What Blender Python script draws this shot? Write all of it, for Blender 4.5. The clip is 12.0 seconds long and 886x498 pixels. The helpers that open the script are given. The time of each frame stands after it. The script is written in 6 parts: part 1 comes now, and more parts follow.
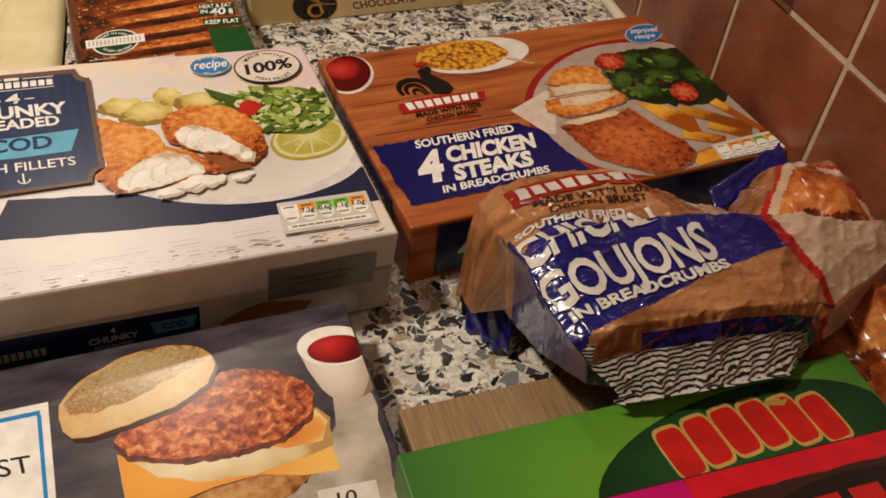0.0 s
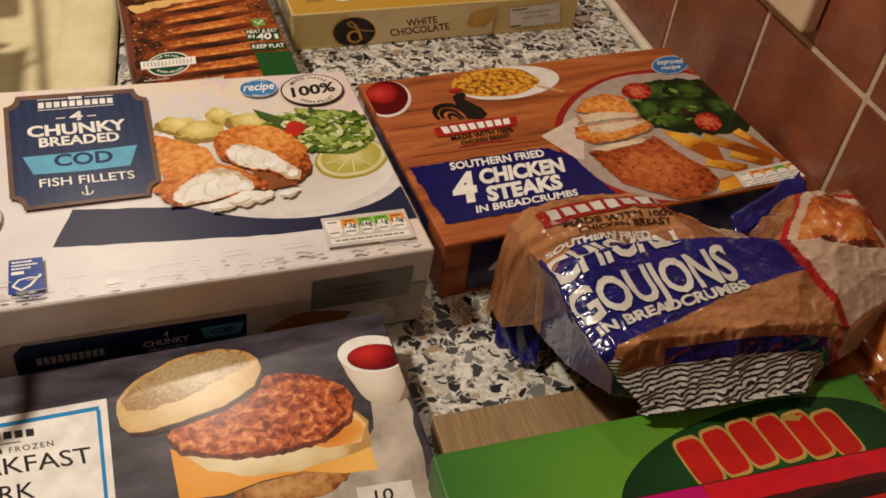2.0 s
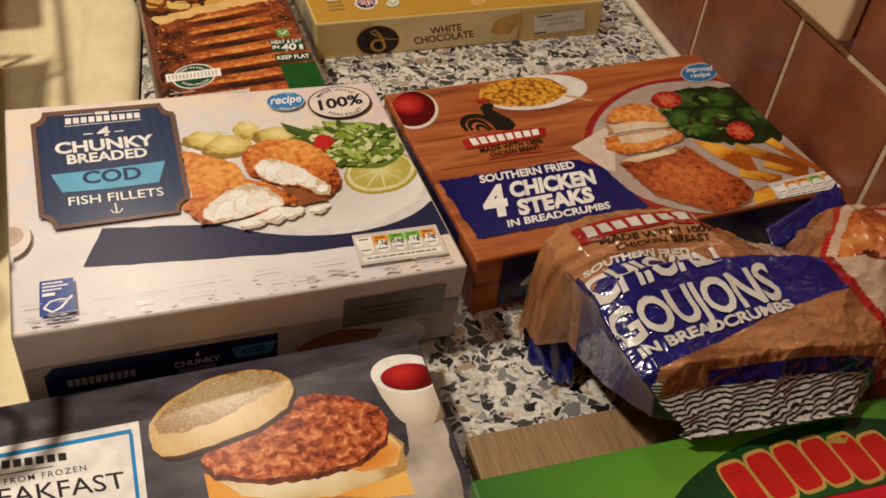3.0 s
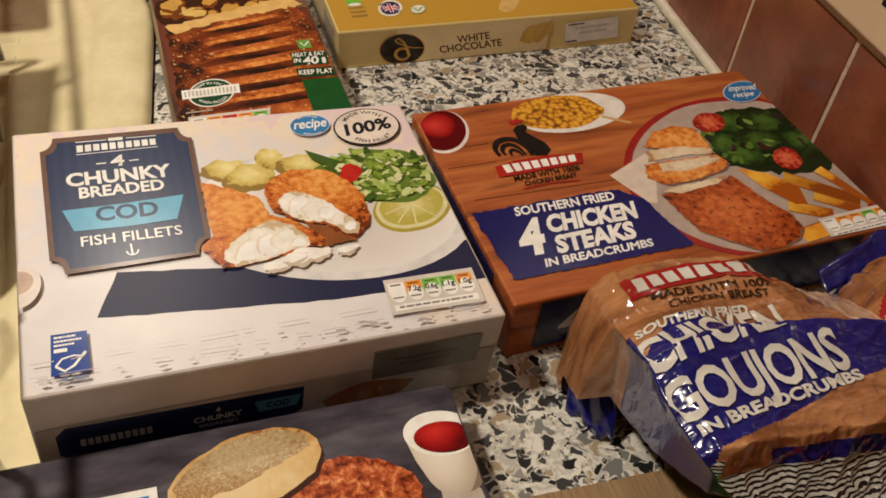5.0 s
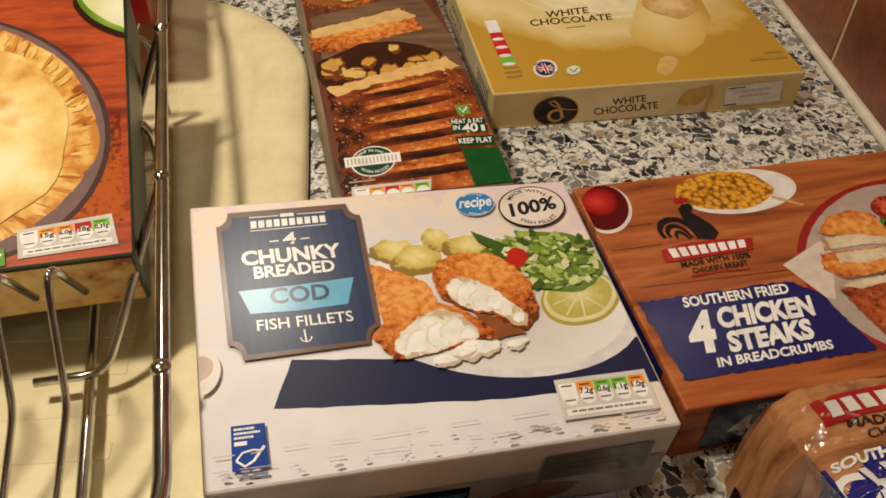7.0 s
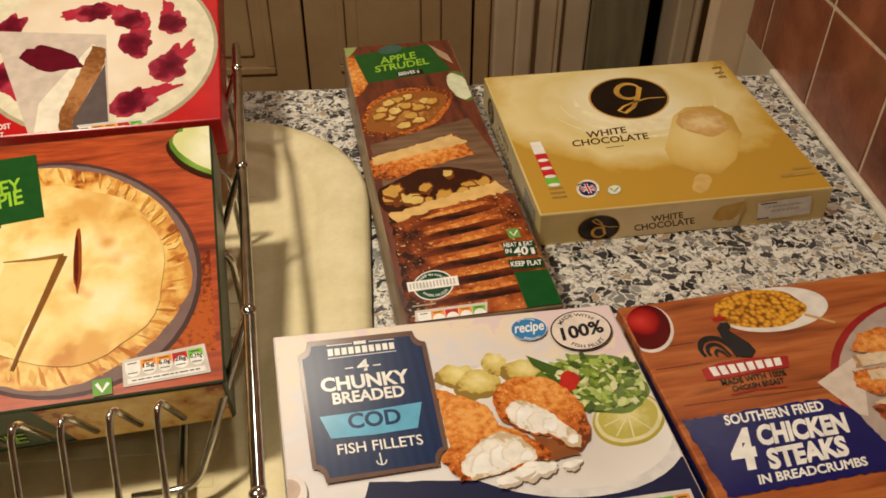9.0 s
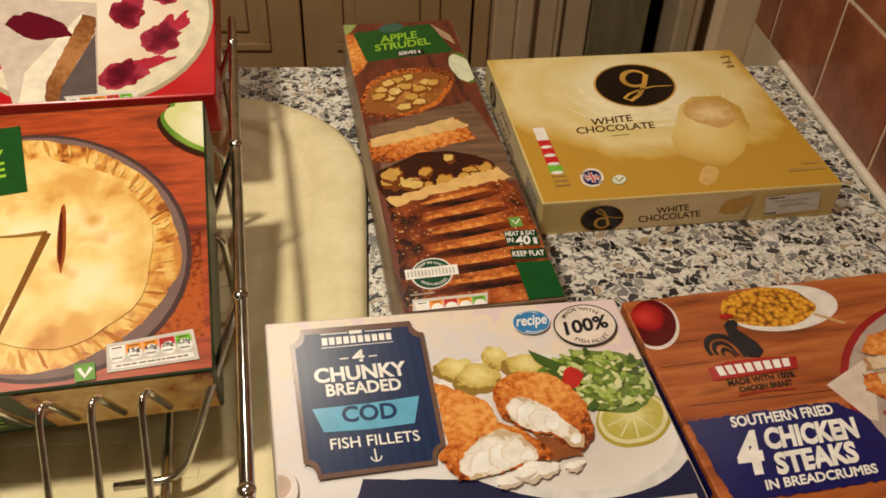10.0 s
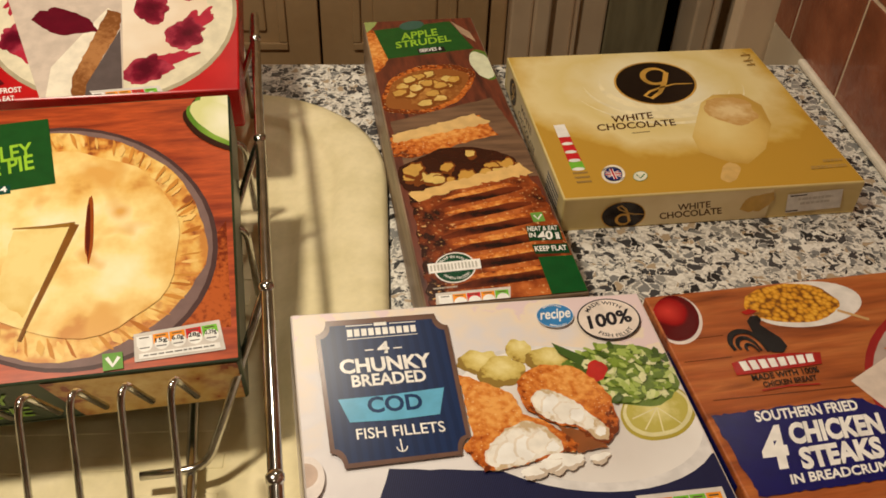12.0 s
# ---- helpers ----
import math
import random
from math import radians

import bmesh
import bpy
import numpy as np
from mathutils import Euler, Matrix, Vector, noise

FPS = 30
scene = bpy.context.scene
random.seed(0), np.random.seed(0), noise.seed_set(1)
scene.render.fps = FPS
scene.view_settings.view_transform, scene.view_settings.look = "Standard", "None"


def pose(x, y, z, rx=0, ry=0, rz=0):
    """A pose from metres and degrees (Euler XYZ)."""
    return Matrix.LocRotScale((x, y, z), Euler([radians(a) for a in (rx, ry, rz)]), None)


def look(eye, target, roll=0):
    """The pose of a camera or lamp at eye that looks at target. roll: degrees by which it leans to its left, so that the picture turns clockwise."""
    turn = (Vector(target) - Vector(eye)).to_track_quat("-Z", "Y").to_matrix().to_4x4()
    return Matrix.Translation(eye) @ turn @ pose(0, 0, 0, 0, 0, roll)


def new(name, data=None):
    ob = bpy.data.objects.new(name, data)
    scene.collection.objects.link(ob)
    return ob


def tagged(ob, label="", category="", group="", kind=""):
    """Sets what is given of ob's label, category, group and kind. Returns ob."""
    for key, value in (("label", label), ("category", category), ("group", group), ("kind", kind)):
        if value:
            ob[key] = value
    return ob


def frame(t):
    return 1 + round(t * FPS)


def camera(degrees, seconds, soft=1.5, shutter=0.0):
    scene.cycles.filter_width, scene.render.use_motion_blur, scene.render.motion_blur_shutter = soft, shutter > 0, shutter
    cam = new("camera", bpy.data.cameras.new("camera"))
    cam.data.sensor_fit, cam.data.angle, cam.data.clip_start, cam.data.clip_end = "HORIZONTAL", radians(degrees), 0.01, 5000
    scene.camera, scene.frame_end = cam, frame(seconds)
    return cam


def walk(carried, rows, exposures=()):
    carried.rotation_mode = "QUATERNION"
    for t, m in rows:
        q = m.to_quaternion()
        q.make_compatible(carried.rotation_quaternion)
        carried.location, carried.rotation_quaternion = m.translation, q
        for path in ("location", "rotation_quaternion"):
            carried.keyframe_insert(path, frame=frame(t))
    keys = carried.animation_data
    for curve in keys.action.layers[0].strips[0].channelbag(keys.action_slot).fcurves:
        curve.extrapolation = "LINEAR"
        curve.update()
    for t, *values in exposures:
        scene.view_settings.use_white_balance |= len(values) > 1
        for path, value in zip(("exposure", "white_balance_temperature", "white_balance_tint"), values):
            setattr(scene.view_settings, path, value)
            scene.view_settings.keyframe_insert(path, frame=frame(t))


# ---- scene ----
cam = camera(53.8, 12.0, soft=1.7)
PATH = [
    (0, (0.0, 0.309, 1.2), (0.49, 1.684, -0.167), 6.4),
    (0.5, (-0.004, 0.306, 1.2), (0.461, 1.682, -0.175), 6.2),
    (1, (-0.015, 0.302, 1.207), (0.438, 1.705, -0.144), 6.8),
    (1.5, (-0.019, 0.297, 1.21), (0.435, 1.708, -0.133), 7.3),
    (2, (-0.012, 0.294, 1.212), (0.442, 1.714, -0.121), 6.5),
    (2.5, (-0.014, 0.301, 1.21), (0.421, 1.724, -0.127), 6.1),
    (3, (-0.019, 0.306, 1.213), (0.409, 1.731, -0.125), 5.6),
    (3.5, (-0.026, 0.332, 1.216), (0.401, 1.716, -0.163), 6.3),
    (3.7, (-0.03, 0.34, 1.216), (0.405, 1.719, -0.165), 7.2),
    (5.5, (-0.024, 0.35, 1.219), (0.379, 1.741, -0.16), 5.9),
    (6, (-0.026, 0.355, 1.225), (0.336, 1.771, -0.14), 5.2),
    (6.5, (-0.048, 0.366, 1.238), (0.192, 1.814, -0.121), 3.6),
    (6.7, (-0.053, 0.376, 1.236), (0.14, 1.819, -0.134), 3.1),
    (8.3, (-0.05, 0.393, 1.251), (0.228, 1.798, -0.145), 3.1),
    (8.5, (-0.059, 0.381, 1.263), (0.208, 1.845, -0.073), 3.0),
    (9, (-0.067, 0.373, 1.286), (0.06, 1.916, 0.019), 0.4),
    (9.5, (-0.081, 0.375, 1.281), (0.02, 1.918, 0.013), 2.5),
    (10, (-0.072, 0.389, 1.276), (0.079, 1.905, -0.019), 2.6),
    (10.5, (-0.073, 0.389, 1.277), (0.08, 1.914, -0.008), 2.4),
    (11, (-0.076, 0.387, 1.278), (0.061, 1.916, -0.003), 2.2),
    (11.5, (-0.079, 0.385, 1.278), (0.055, 1.913, -0.004), 2.3),
    (12, (-0.079, 0.385, 1.273), (0.047, 1.907, -0.018), 2.3),
]
walk(cam, [(t, look(eye, target, roll)) for t, eye, target, roll in PATH],
     exposures=[(0, 0.07, 6330, 15), (2, 0.0, 6250, 14), (3.5, 0.09, 6150, 13), (6, 0.06, 6120, 11), (8.5, 0.05, 6310, 10), (12, 0.02, 6310, 10)])

# ---- light: warm lamps of a kitchen in the evening, all out of view ----
world = bpy.data.worlds.new("world")
scene.world = world
world.use_nodes = True
world.node_tree.nodes["Background"].inputs[0].default_value = (1.0, 0.86, 0.68, 1)
world.node_tree.nodes["Background"].inputs[1].default_value = 0.01
COUNTER = 0.9


def lamp_light(x, y, z, power, size):
    data = bpy.data.lights.new("downlight", "AREA")
    data.shape, data.size, data.energy, data.color = "DISK", size, power, (1.0, 0.86, 0.655)
    ob = new("downlight", data)
    ob.matrix_world = pose(x, y, z)
    return ob


# hung below the ceiling for a stronger falloff, without a fitting
lamp_light(-0.46, 0.66, 1.86, 8.5, 0.10)
lamp_light(-0.12, 1.80, 2.36, 6.4, 0.12)
# added weak fill from the near side, brightens the cartons' front faces
lamp_light(-0.25, -0.35, 2.36, 1.4, 0.12)


# ---- materials ----
def node_mat(name, rough=0.5, metal=0.0, spec=0.5, coat=0.0):
    m = bpy.data.materials.new(name)
    m.use_nodes = True
    nt = m.node_tree
    b = nt.nodes["Principled BSDF"]
    b.inputs["Roughness"].default_value, b.inputs["Metallic"].default_value = rough, metal
    b.inputs["Specular IOR Level"].default_value, b.inputs["Coat Weight"].default_value = spec, coat
    return m, nt, b


def lin(c):
    """Linear colour from a 0-255 screen triple."""
    return tuple(((v / 255 + 0.055) / 1.055) ** 2.4 if v > 10 else v / 255 / 12.92 for v in c) + (1.0,)


def ramp(nt, stops, constant=False):
    r = nt.nodes.new("ShaderNodeValToRGB")
    r.color_ramp.interpolation = "CONSTANT" if constant else "LINEAR"
    e = r.color_ramp.elements
    while len(e) < len(stops):
        e.new(0.5)
    for el, (p, c) in zip(e, stops):
        el.position, el.color = p, c
    return r


def tex_mat(name, stops, scale=100.0, detail=4.0, rough=0.45, stretch=(1, 1, 1), kind="noise", bump=0.0, spec=0.35, coat=0.0,
            distort=0.0, metal=0.0, fine=0.0, coords="Object", turn=0.0, constant=False):
    """A surface whose colour follows one pattern, with an optional finer grain and relief."""
    m, nt, b = node_mat(name, rough, metal, spec, coat)
    tc, mp = nt.nodes.new("ShaderNodeTexCoord"), nt.nodes.new("ShaderNodeMapping")
    mp.inputs["Scale"].default_value, mp.inputs["Rotation"].default_value = stretch, (0, 0, radians(turn))
    nt.links.new(tc.outputs[coords], mp.inputs["Vector"])
    if kind == "noise":
        t = nt.nodes.new("ShaderNodeTexNoise")
        t.inputs["Detail"].default_value, t.inputs["Distortion"].default_value = detail, distort
        out = t.outputs["Fac"]
    elif kind == "voronoi":
        t = nt.nodes.new("ShaderNodeTexVoronoi")
        out = t.outputs["Distance"]
    else:
        t = nt.nodes.new("ShaderNodeTexWave")
        t.inputs["Distortion"].default_value, t.inputs["Detail"].default_value, t.inputs["Detail Scale"].default_value = distort, detail, 1.5
        out = t.outputs["Fac"]
    t.inputs["Scale"].default_value = scale
    nt.links.new(mp.outputs[0], t.inputs["Vector"])
    r = ramp(nt, stops, constant)
    nt.links.new(out, r.inputs[0])
    colour, height = r.outputs[0], out
    if fine:
        n = nt.nodes.new("ShaderNodeTexNoise")
        n.inputs["Scale"].default_value, n.inputs["Detail"].default_value = scale * 6, 3
        nt.links.new(mp.outputs[0], n.inputs["Vector"])
        rr = ramp(nt, [(0.3, (1 - fine, 1 - fine, 1 - fine, 1)), (0.7, (1 + fine, 1 + fine, 1 + fine, 1))])
        nt.links.new(n.outputs["Fac"], rr.inputs[0])
        mx = nt.nodes.new("ShaderNodeMix")
        mx.data_type, mx.blend_type = "RGBA", "MULTIPLY"
        mx.inputs["Factor"].default_value = 1.0
        nt.links.new(colour, mx.inputs["A"])
        nt.links.new(rr.outputs[0], mx.inputs["B"])
        colour = mx.outputs["Result"]
    nt.links.new(colour, b.inputs["Base Color"])
    if bump:
        bp = nt.nodes.new("ShaderNodeBump")
        bp.inputs["Strength"].default_value, bp.inputs["Distance"].default_value = 1.0, bump
        nt.links.new(height, bp.inputs["Height"])
        nt.links.new(bp.outputs[0], b.inputs["Normal"])
    return m


def two(a, b, lo=0.35, hi=0.65):
    return [(lo, lin(a)), (hi, lin(b))]


def plain(name, c, rough=0.30, spec=0.32, vary=0.05, scale=60.0, coat=0.0, metal=0.0):
    """Printed or painted colour with a slight unevenness."""
    a = tuple(max(0, v * (1 - vary)) for v in c)
    d = tuple(min(255, v * (1 + vary)) for v in c)
    return tex_mat(name, two(a, d), scale, 3, rough, spec=spec, coat=coat, metal=metal)


def terrazzo_material():
    m, nt, b = node_mat("speckled_worktop", 0.28)
    tc = nt.nodes.new("ShaderNodeTexCoord")
    wob = nt.nodes.new("ShaderNodeTexNoise")
    wob.inputs["Scale"].default_value = 90
    nt.links.new(tc.outputs["Object"], wob.inputs["Vector"])
    add = nt.nodes.new("ShaderNodeMix")
    add.data_type, add.blend_type = "RGBA", "LINEAR_LIGHT"
    add.inputs["Factor"].default_value = 0.008
    nt.links.new(tc.outputs["Object"], add.inputs["A"])
    nt.links.new(wob.outputs["Color"], add.inputs["B"])
    vec = add.outputs["Result"]
    pale, cream, tan = lin((206, 202, 194)), lin((232, 228, 218)), lin((176, 156, 128))
    dark, mid, black = lin((66, 66, 68)), lin((128, 128, 126)), lin((36, 36, 38))
    layers = []
    for scale, stops, gap in ((160, [(0, dark), (0.20, mid), (0.38, black), (0.52, lin((150, 148, 142))), (0.64, cream), (0.74, dark), (0.90, tan)], 0.07),
                              (330, [(0, mid), (0.22, pale), (0.45, dark), (0.60, cream), (0.80, tan), (0.88, black)], 0.07)):
        v, e = nt.nodes.new("ShaderNodeTexVoronoi"), nt.nodes.new("ShaderNodeTexVoronoi")
        e.feature = "DISTANCE_TO_EDGE"
        for x in (v, e):
            x.inputs["Scale"].default_value = scale
            nt.links.new(vec, x.inputs["Vector"])
        sep = nt.nodes.new("ShaderNodeSeparateColor")
        nt.links.new(v.outputs["Color"], sep.inputs[0])
        r = ramp(nt, stops, True)
        nt.links.new(sep.outputs[0], r.inputs[0])
        g = nt.nodes.new("ShaderNodeMath")
        g.operation, g.inputs[1].default_value = "GREATER_THAN", gap
        nt.links.new(e.outputs["Distance"], g.inputs[0])
        keep = nt.nodes.new("ShaderNodeMath")
        keep.operation, keep.inputs[1].default_value = "GREATER_THAN", 0.50 if scale < 200 else 0.35
        nt.links.new(sep.outputs[1], keep.inputs[0])
        both = nt.nodes.new("ShaderNodeMath")
        both.operation = "MULTIPLY"
        nt.links.new(g.outputs[0], both.inputs[0])
        nt.links.new(keep.outputs[0], both.inputs[1])
        layers.append((r.outputs[0], both.outputs[0]))
    base = nt.nodes.new("ShaderNodeTexNoise")
    base.inputs["Scale"].default_value = 400
    nt.links.new(tc.outputs["Object"], base.inputs["Vector"])
    rb = ramp(nt, [(0.4, lin((196, 190, 178))), (0.6, lin((232, 228, 218)))])
    nt.links.new(base.outputs["Fac"], rb.inputs[0])
    colour = rb.outputs[0]
    for c, f in reversed(layers):
        mx = nt.nodes.new("ShaderNodeMix")
        mx.data_type = "RGBA"
        nt.links.new(f, mx.inputs["Factor"])
        nt.links.new(colour, mx.inputs["A"])
        nt.links.new(c, mx.inputs["B"])
        colour = mx.outputs["Result"]
    nt.links.new(colour, b.inputs["Base Color"])
    return m


def tile_material():
    m, nt, b = node_mat("terracotta_tile", 0.30, coat=0.25)
    tc, info = nt.nodes.new("ShaderNodeTexCoord"), nt.nodes.new("ShaderNodeObjectInfo")
    n, n2 = nt.nodes.new("ShaderNodeTexNoise"), nt.nodes.new("ShaderNodeTexNoise")
    n.noise_dimensions = "4D"
    n.inputs["Scale"].default_value, n.inputs["Detail"].default_value = 22, 5
    n2.inputs["Scale"].default_value, n2.inputs["Detail"].default_value = 160, 3
    w = nt.nodes.new("ShaderNodeMath")
    w.operation, w.inputs[1].default_value = "MULTIPLY", 20.0
    nt.links.new(info.outputs["Random"], w.inputs[0])
    nt.links.new(w.outputs[0], n.inputs["W"])
    for x in (n, n2):
        nt.links.new(tc.outputs["Object"], x.inputs["Vector"])
    r = ramp(nt, [(0.3, lin((102, 54, 36))), (0.52, lin((134, 75, 52))), (0.72, lin((160, 96, 68)))])
    nt.links.new(n.outputs["Fac"], r.inputs[0])
    nt.links.new(r.outputs[0], b.inputs["Base Color"])
    bp = nt.nodes.new("ShaderNodeBump")
    bp.inputs["Distance"].default_value = 0.0006
    nt.links.new(n2.outputs["Fac"], bp.inputs["Height"])
    nt.links.new(bp.outputs[0], b.inputs["Normal"])
    return m


TERRAZZO, TILE = terrazzo_material(), tile_material()
GROUT = plain("pale_grout", (206, 186, 160), 0.8, scale=200)
SEALANT = plain("white_sealant", (222, 212, 194), 0.45)
SINK = tex_mat("cream_composite_sink", two((222, 209, 164), (236, 223, 182)), 40, 4, 0.42, fine=0.03, bump=0.0001)
CHROME = tex_mat("chrome_wire", two((190, 188, 184), (222, 220, 216)), 90, 3, 0.16, metal=1.0)
CABINET = tex_mat("taupe_cabinet_paint", two((182, 150, 108), (192, 160, 118)), 12, 4, 0.5, fine=0.03)
TRIM = tex_mat("white_gloss_trim", two((214, 188, 156), (224, 200, 168)), 14, 4, 0.4)
OLIVE = tex_mat("olive_cloth", two((132, 122, 92), (150, 140, 108)), 60, 4, 0.85, stretch=(1, 1, 0.2))
# near-black that stands for the shade inside gaps, holes and the doorway
GAP_SHADE = plain("painted_gap_shade", (22, 18, 16), 0.8)
PLASTER = tex_mat("cream_plaster", two((196, 178, 150), (206, 190, 164)), 10, 5, 0.8, bump=0.0005)
FLOOR = tex_mat("brown_floor_tile", two((96, 74, 56), (116, 92, 70)), 8, 5, 0.5)


# ---- building helpers ----
def mesh_of(bm, name, mats=()):
    me = bpy.data.meshes.new(name)
    bm.to_mesh(me)
    bm.free()
    for m in mats:
        me.materials.append(m)
    return me


def part(name, bm, material, parent=None, label="", smooth=False):
    mats = material if isinstance(material, (list, tuple)) else (material,)
    me = mesh_of(bm, name, mats)
    if smooth:
        for p in me.polygons:
            p.use_smooth = True
    ob = new(name, me)
    ob.parent = parent
    if label:
        tagged(ob, label)
    return ob


def box_bm(x0, x1, y0, y1, z0, z1, bevel=0.0, segments=2):
    bm = bmesh.new()
    bmesh.ops.create_cube(bm, size=1, matrix=Matrix.Translation(((x0 + x1) / 2, (y0 + y1) / 2, (z0 + z1) / 2)) @ Matrix.Diagonal((x1 - x0, y1 - y0, z1 - z0, 1)))
    if bevel:
        bmesh.ops.bevel(bm, geom=bm.edges[:], offset=bevel, segments=segments, affect="EDGES", profile=0.5)
    return bm


def thing(name, label, category, m=None, group="", kind=""):
    ob = new(name)
    ob.empty_display_size = 0.02
    if m is not None:
        ob.matrix_world = m
    return tagged(ob, label, category, group, kind)


def wire_bm(points, radius, sides=8, closed=False, bm=None):
    """A round bar along a line of points."""
    bm = bm or bmesh.new()
    pts = [Vector(p) for p in points]
    n, rings, up = len(pts), [], Vector((0.13, 0.21, 0.97))
    for i, p in enumerate(pts):
        a = pts[i - 1] if i or closed else p
        c = pts[(i + 1) % n] if i < n - 1 or closed else p
        d = (c - a).normalized()
        s = d.cross(up).normalized() if abs(d.dot(up)) < 0.98 else d.cross(Vector((1, 0, 0))).normalized()
        w = s.cross(d)
        rings.append([bm.verts.new(p + radius * (math.cos(k * math.tau / sides) * s + math.sin(k * math.tau / sides) * w)) for k in range(sides)])
    for i in range(n if closed else n - 1):
        r, q = rings[i], rings[(i + 1) % n]
        for k in range(sides):
            bm.faces.new((r[k], r[(k + 1) % sides], q[(k + 1) % sides], q[k]))
    if not closed:
        bm.faces.new(rings[0][::-1])
        bm.faces.new(rings[-1])
    return bm


def bend(points, radius=0.01, steps=4):
    """Round off the corners of a line of points."""
    pts = [Vector(p) for p in points]
    out = [pts[0]]
    for a, b, c in zip(pts, pts[1:], pts[2:]):
        r = min(radius, (a - b).length / 2.1, (c - b).length / 2.1)
        p, q = b + (a - b).normalized() * r, b + (c - b).normalized() * r
        for k in range(steps + 1):
            u = k / steps
            out.append(p * (1 - u) ** 2 + b * 2 * u * (1 - u) + q * u * u)
    return out + [pts[-1]]


# ---- large structure ----
part("floor", box_bm(-2.4, 1.4, -1.8, 2.2, -0.1, 0), FLOOR)["kind"] = "structure"
part("ceiling", box_bm(-2.4, 1.4, -1.8, 2.2, 2.4, 2.5), PLASTER)["kind"] = "structure"
for nm, b in (("wall_west", (-2.5, -2.4, -1.9, 2.3, 0, 2.4)), ("wall_south", (-2.4, 1.4, -1.9, -1.8, 0, 2.4)),
              ("wall_north", (-2.4, 1.4, 2.2, 2.3, 0, 2.4)), ("wall_far_east", (1.4, 1.5, -1.9, 2.3, 0, 2.4))):
    part(nm, box_bm(*b), PLASTER)["kind"] = "structure"
FAR = 1.078
wall = part("wall_east", box_bm(0.308, 0.42, -1.8, 1.156, 0, 2.4), PLASTER)
tagged(wall, "plastered kitchen wall with terracotta tiles over the worktop", "wall", kind="structure")
part("plaster_skirt", box_bm(0.2988, 0.3078, FAR, 1.1545, 0.0, 0.9022), PLASTER, wall, "cream plaster below the tiles")
part("grout_bed", box_bm(0.2988, 0.307, -1.2, 1.1545, COUNTER + 0.0024, 1.60), GROUT, wall, "pale grout between tiles")
part("sealant_bead", box_bm(0.2915, 0.2986, -1.2, FAR - 0.002, COUNTER + 0.0005, COUNTER + 0.007, 0.0025), SEALANT, wall, "white sealant along the worktop")

top = part("worktop", box_bm(-0.0782, 0.2985, -1.2, FAR, COUNTER - 0.038, COUNTER, 0.003), TERRAZZO)
tagged(top, "cream and grey speckled stone-effect kitchen worktop", "worktop", kind="structure")
part("worktop_far_strip", box_bm(-1.4, -0.0784, 1.0205, FAR, COUNTER - 0.038, COUNTER, 0.002), TERRAZZO, top)
bm = bmesh.new()
ends = [(-0.0784, 1.0203)] + [(-0.198 + 0.1196 * math.cos(radians(a)), 0.9007 + 0.1196 * math.sin(radians(a))) for a in range(90, -1, -6)]
bmesh.ops.triangulate(bm, faces=[bm.faces.new([bm.verts.new((x, y, COUNTER - 0.0001)) for x, y in ends])])
part("corner_fill", bm, TERRAZZO, top)
part("base_unit", box_bm(-1.38, 0.297, -1.2, 1.06, 0.1, COUNTER - 0.042), CABINET)["kind"] = "structure"


def rounded_rect(x0, x1, y0, y1, r, n=10):
    pts = []
    for cx, cy, a in ((x1 - r, y1 - r, 0), (x0 + r, y1 - r, 90), (x0 + r, y0 + r, 180), (x1 - r, y0 + r, 270)):
        pts += [(cx + r * math.cos(radians(a + 90 * k / n)), cy + r * math.sin(radians(a + 90 * k / n))) for k in range(n + 1)]
    return pts


def drainer():
    """The moulded draining board: a raised rim, a step and a ribbed floor that falls away."""
    ob = thing("sink_drainer", "cream moulded composite sink drainer with ribbed floor", "sink", kind="structure")
    bm = bmesh.new()
    loops = []
    for inset, z in ((0, 0.0005), (0.001, 0.0045), (0.005, 0.0068), (0.014, 0.0072), (0.030, 0.0066), (0.034, 0.0056), (0.0375, 0.0020), (0.041, 0.0002), (0.052, -0.0006), (0.058, -0.0018), (0.064, -0.0052), (0.070, -0.0066)):
        pts = rounded_rect(-1.1 + inset, -0.0786 - inset, 0.30 + inset, 1.020 - inset, max(0.119 - inset * 0.95, 0.03))
        loops.append([bm.verts.new((x, y, COUNTER + z)) for x, y in pts])
    for a, b in zip(loops, loops[1:]):
        for k in range(len(a)):
            bm.faces.new((a[k], a[(k + 1) % len(a)], b[(k + 1) % len(a)], b[k]))
    bm.faces.new(loops[-1])
    part("rim", bm, SINK, ob, smooth=True)
    for k in range(22):
        y = 0.42 + k * 0.024
        if y < 0.93:
            rib = box_bm(-0.98, -0.165, y, y + 0.010, COUNTER - 0.0078, COUNTER - 0.0062, 0.0007, 1)
            part("rib", rib, SINK, ob)
    return ob


drainer()


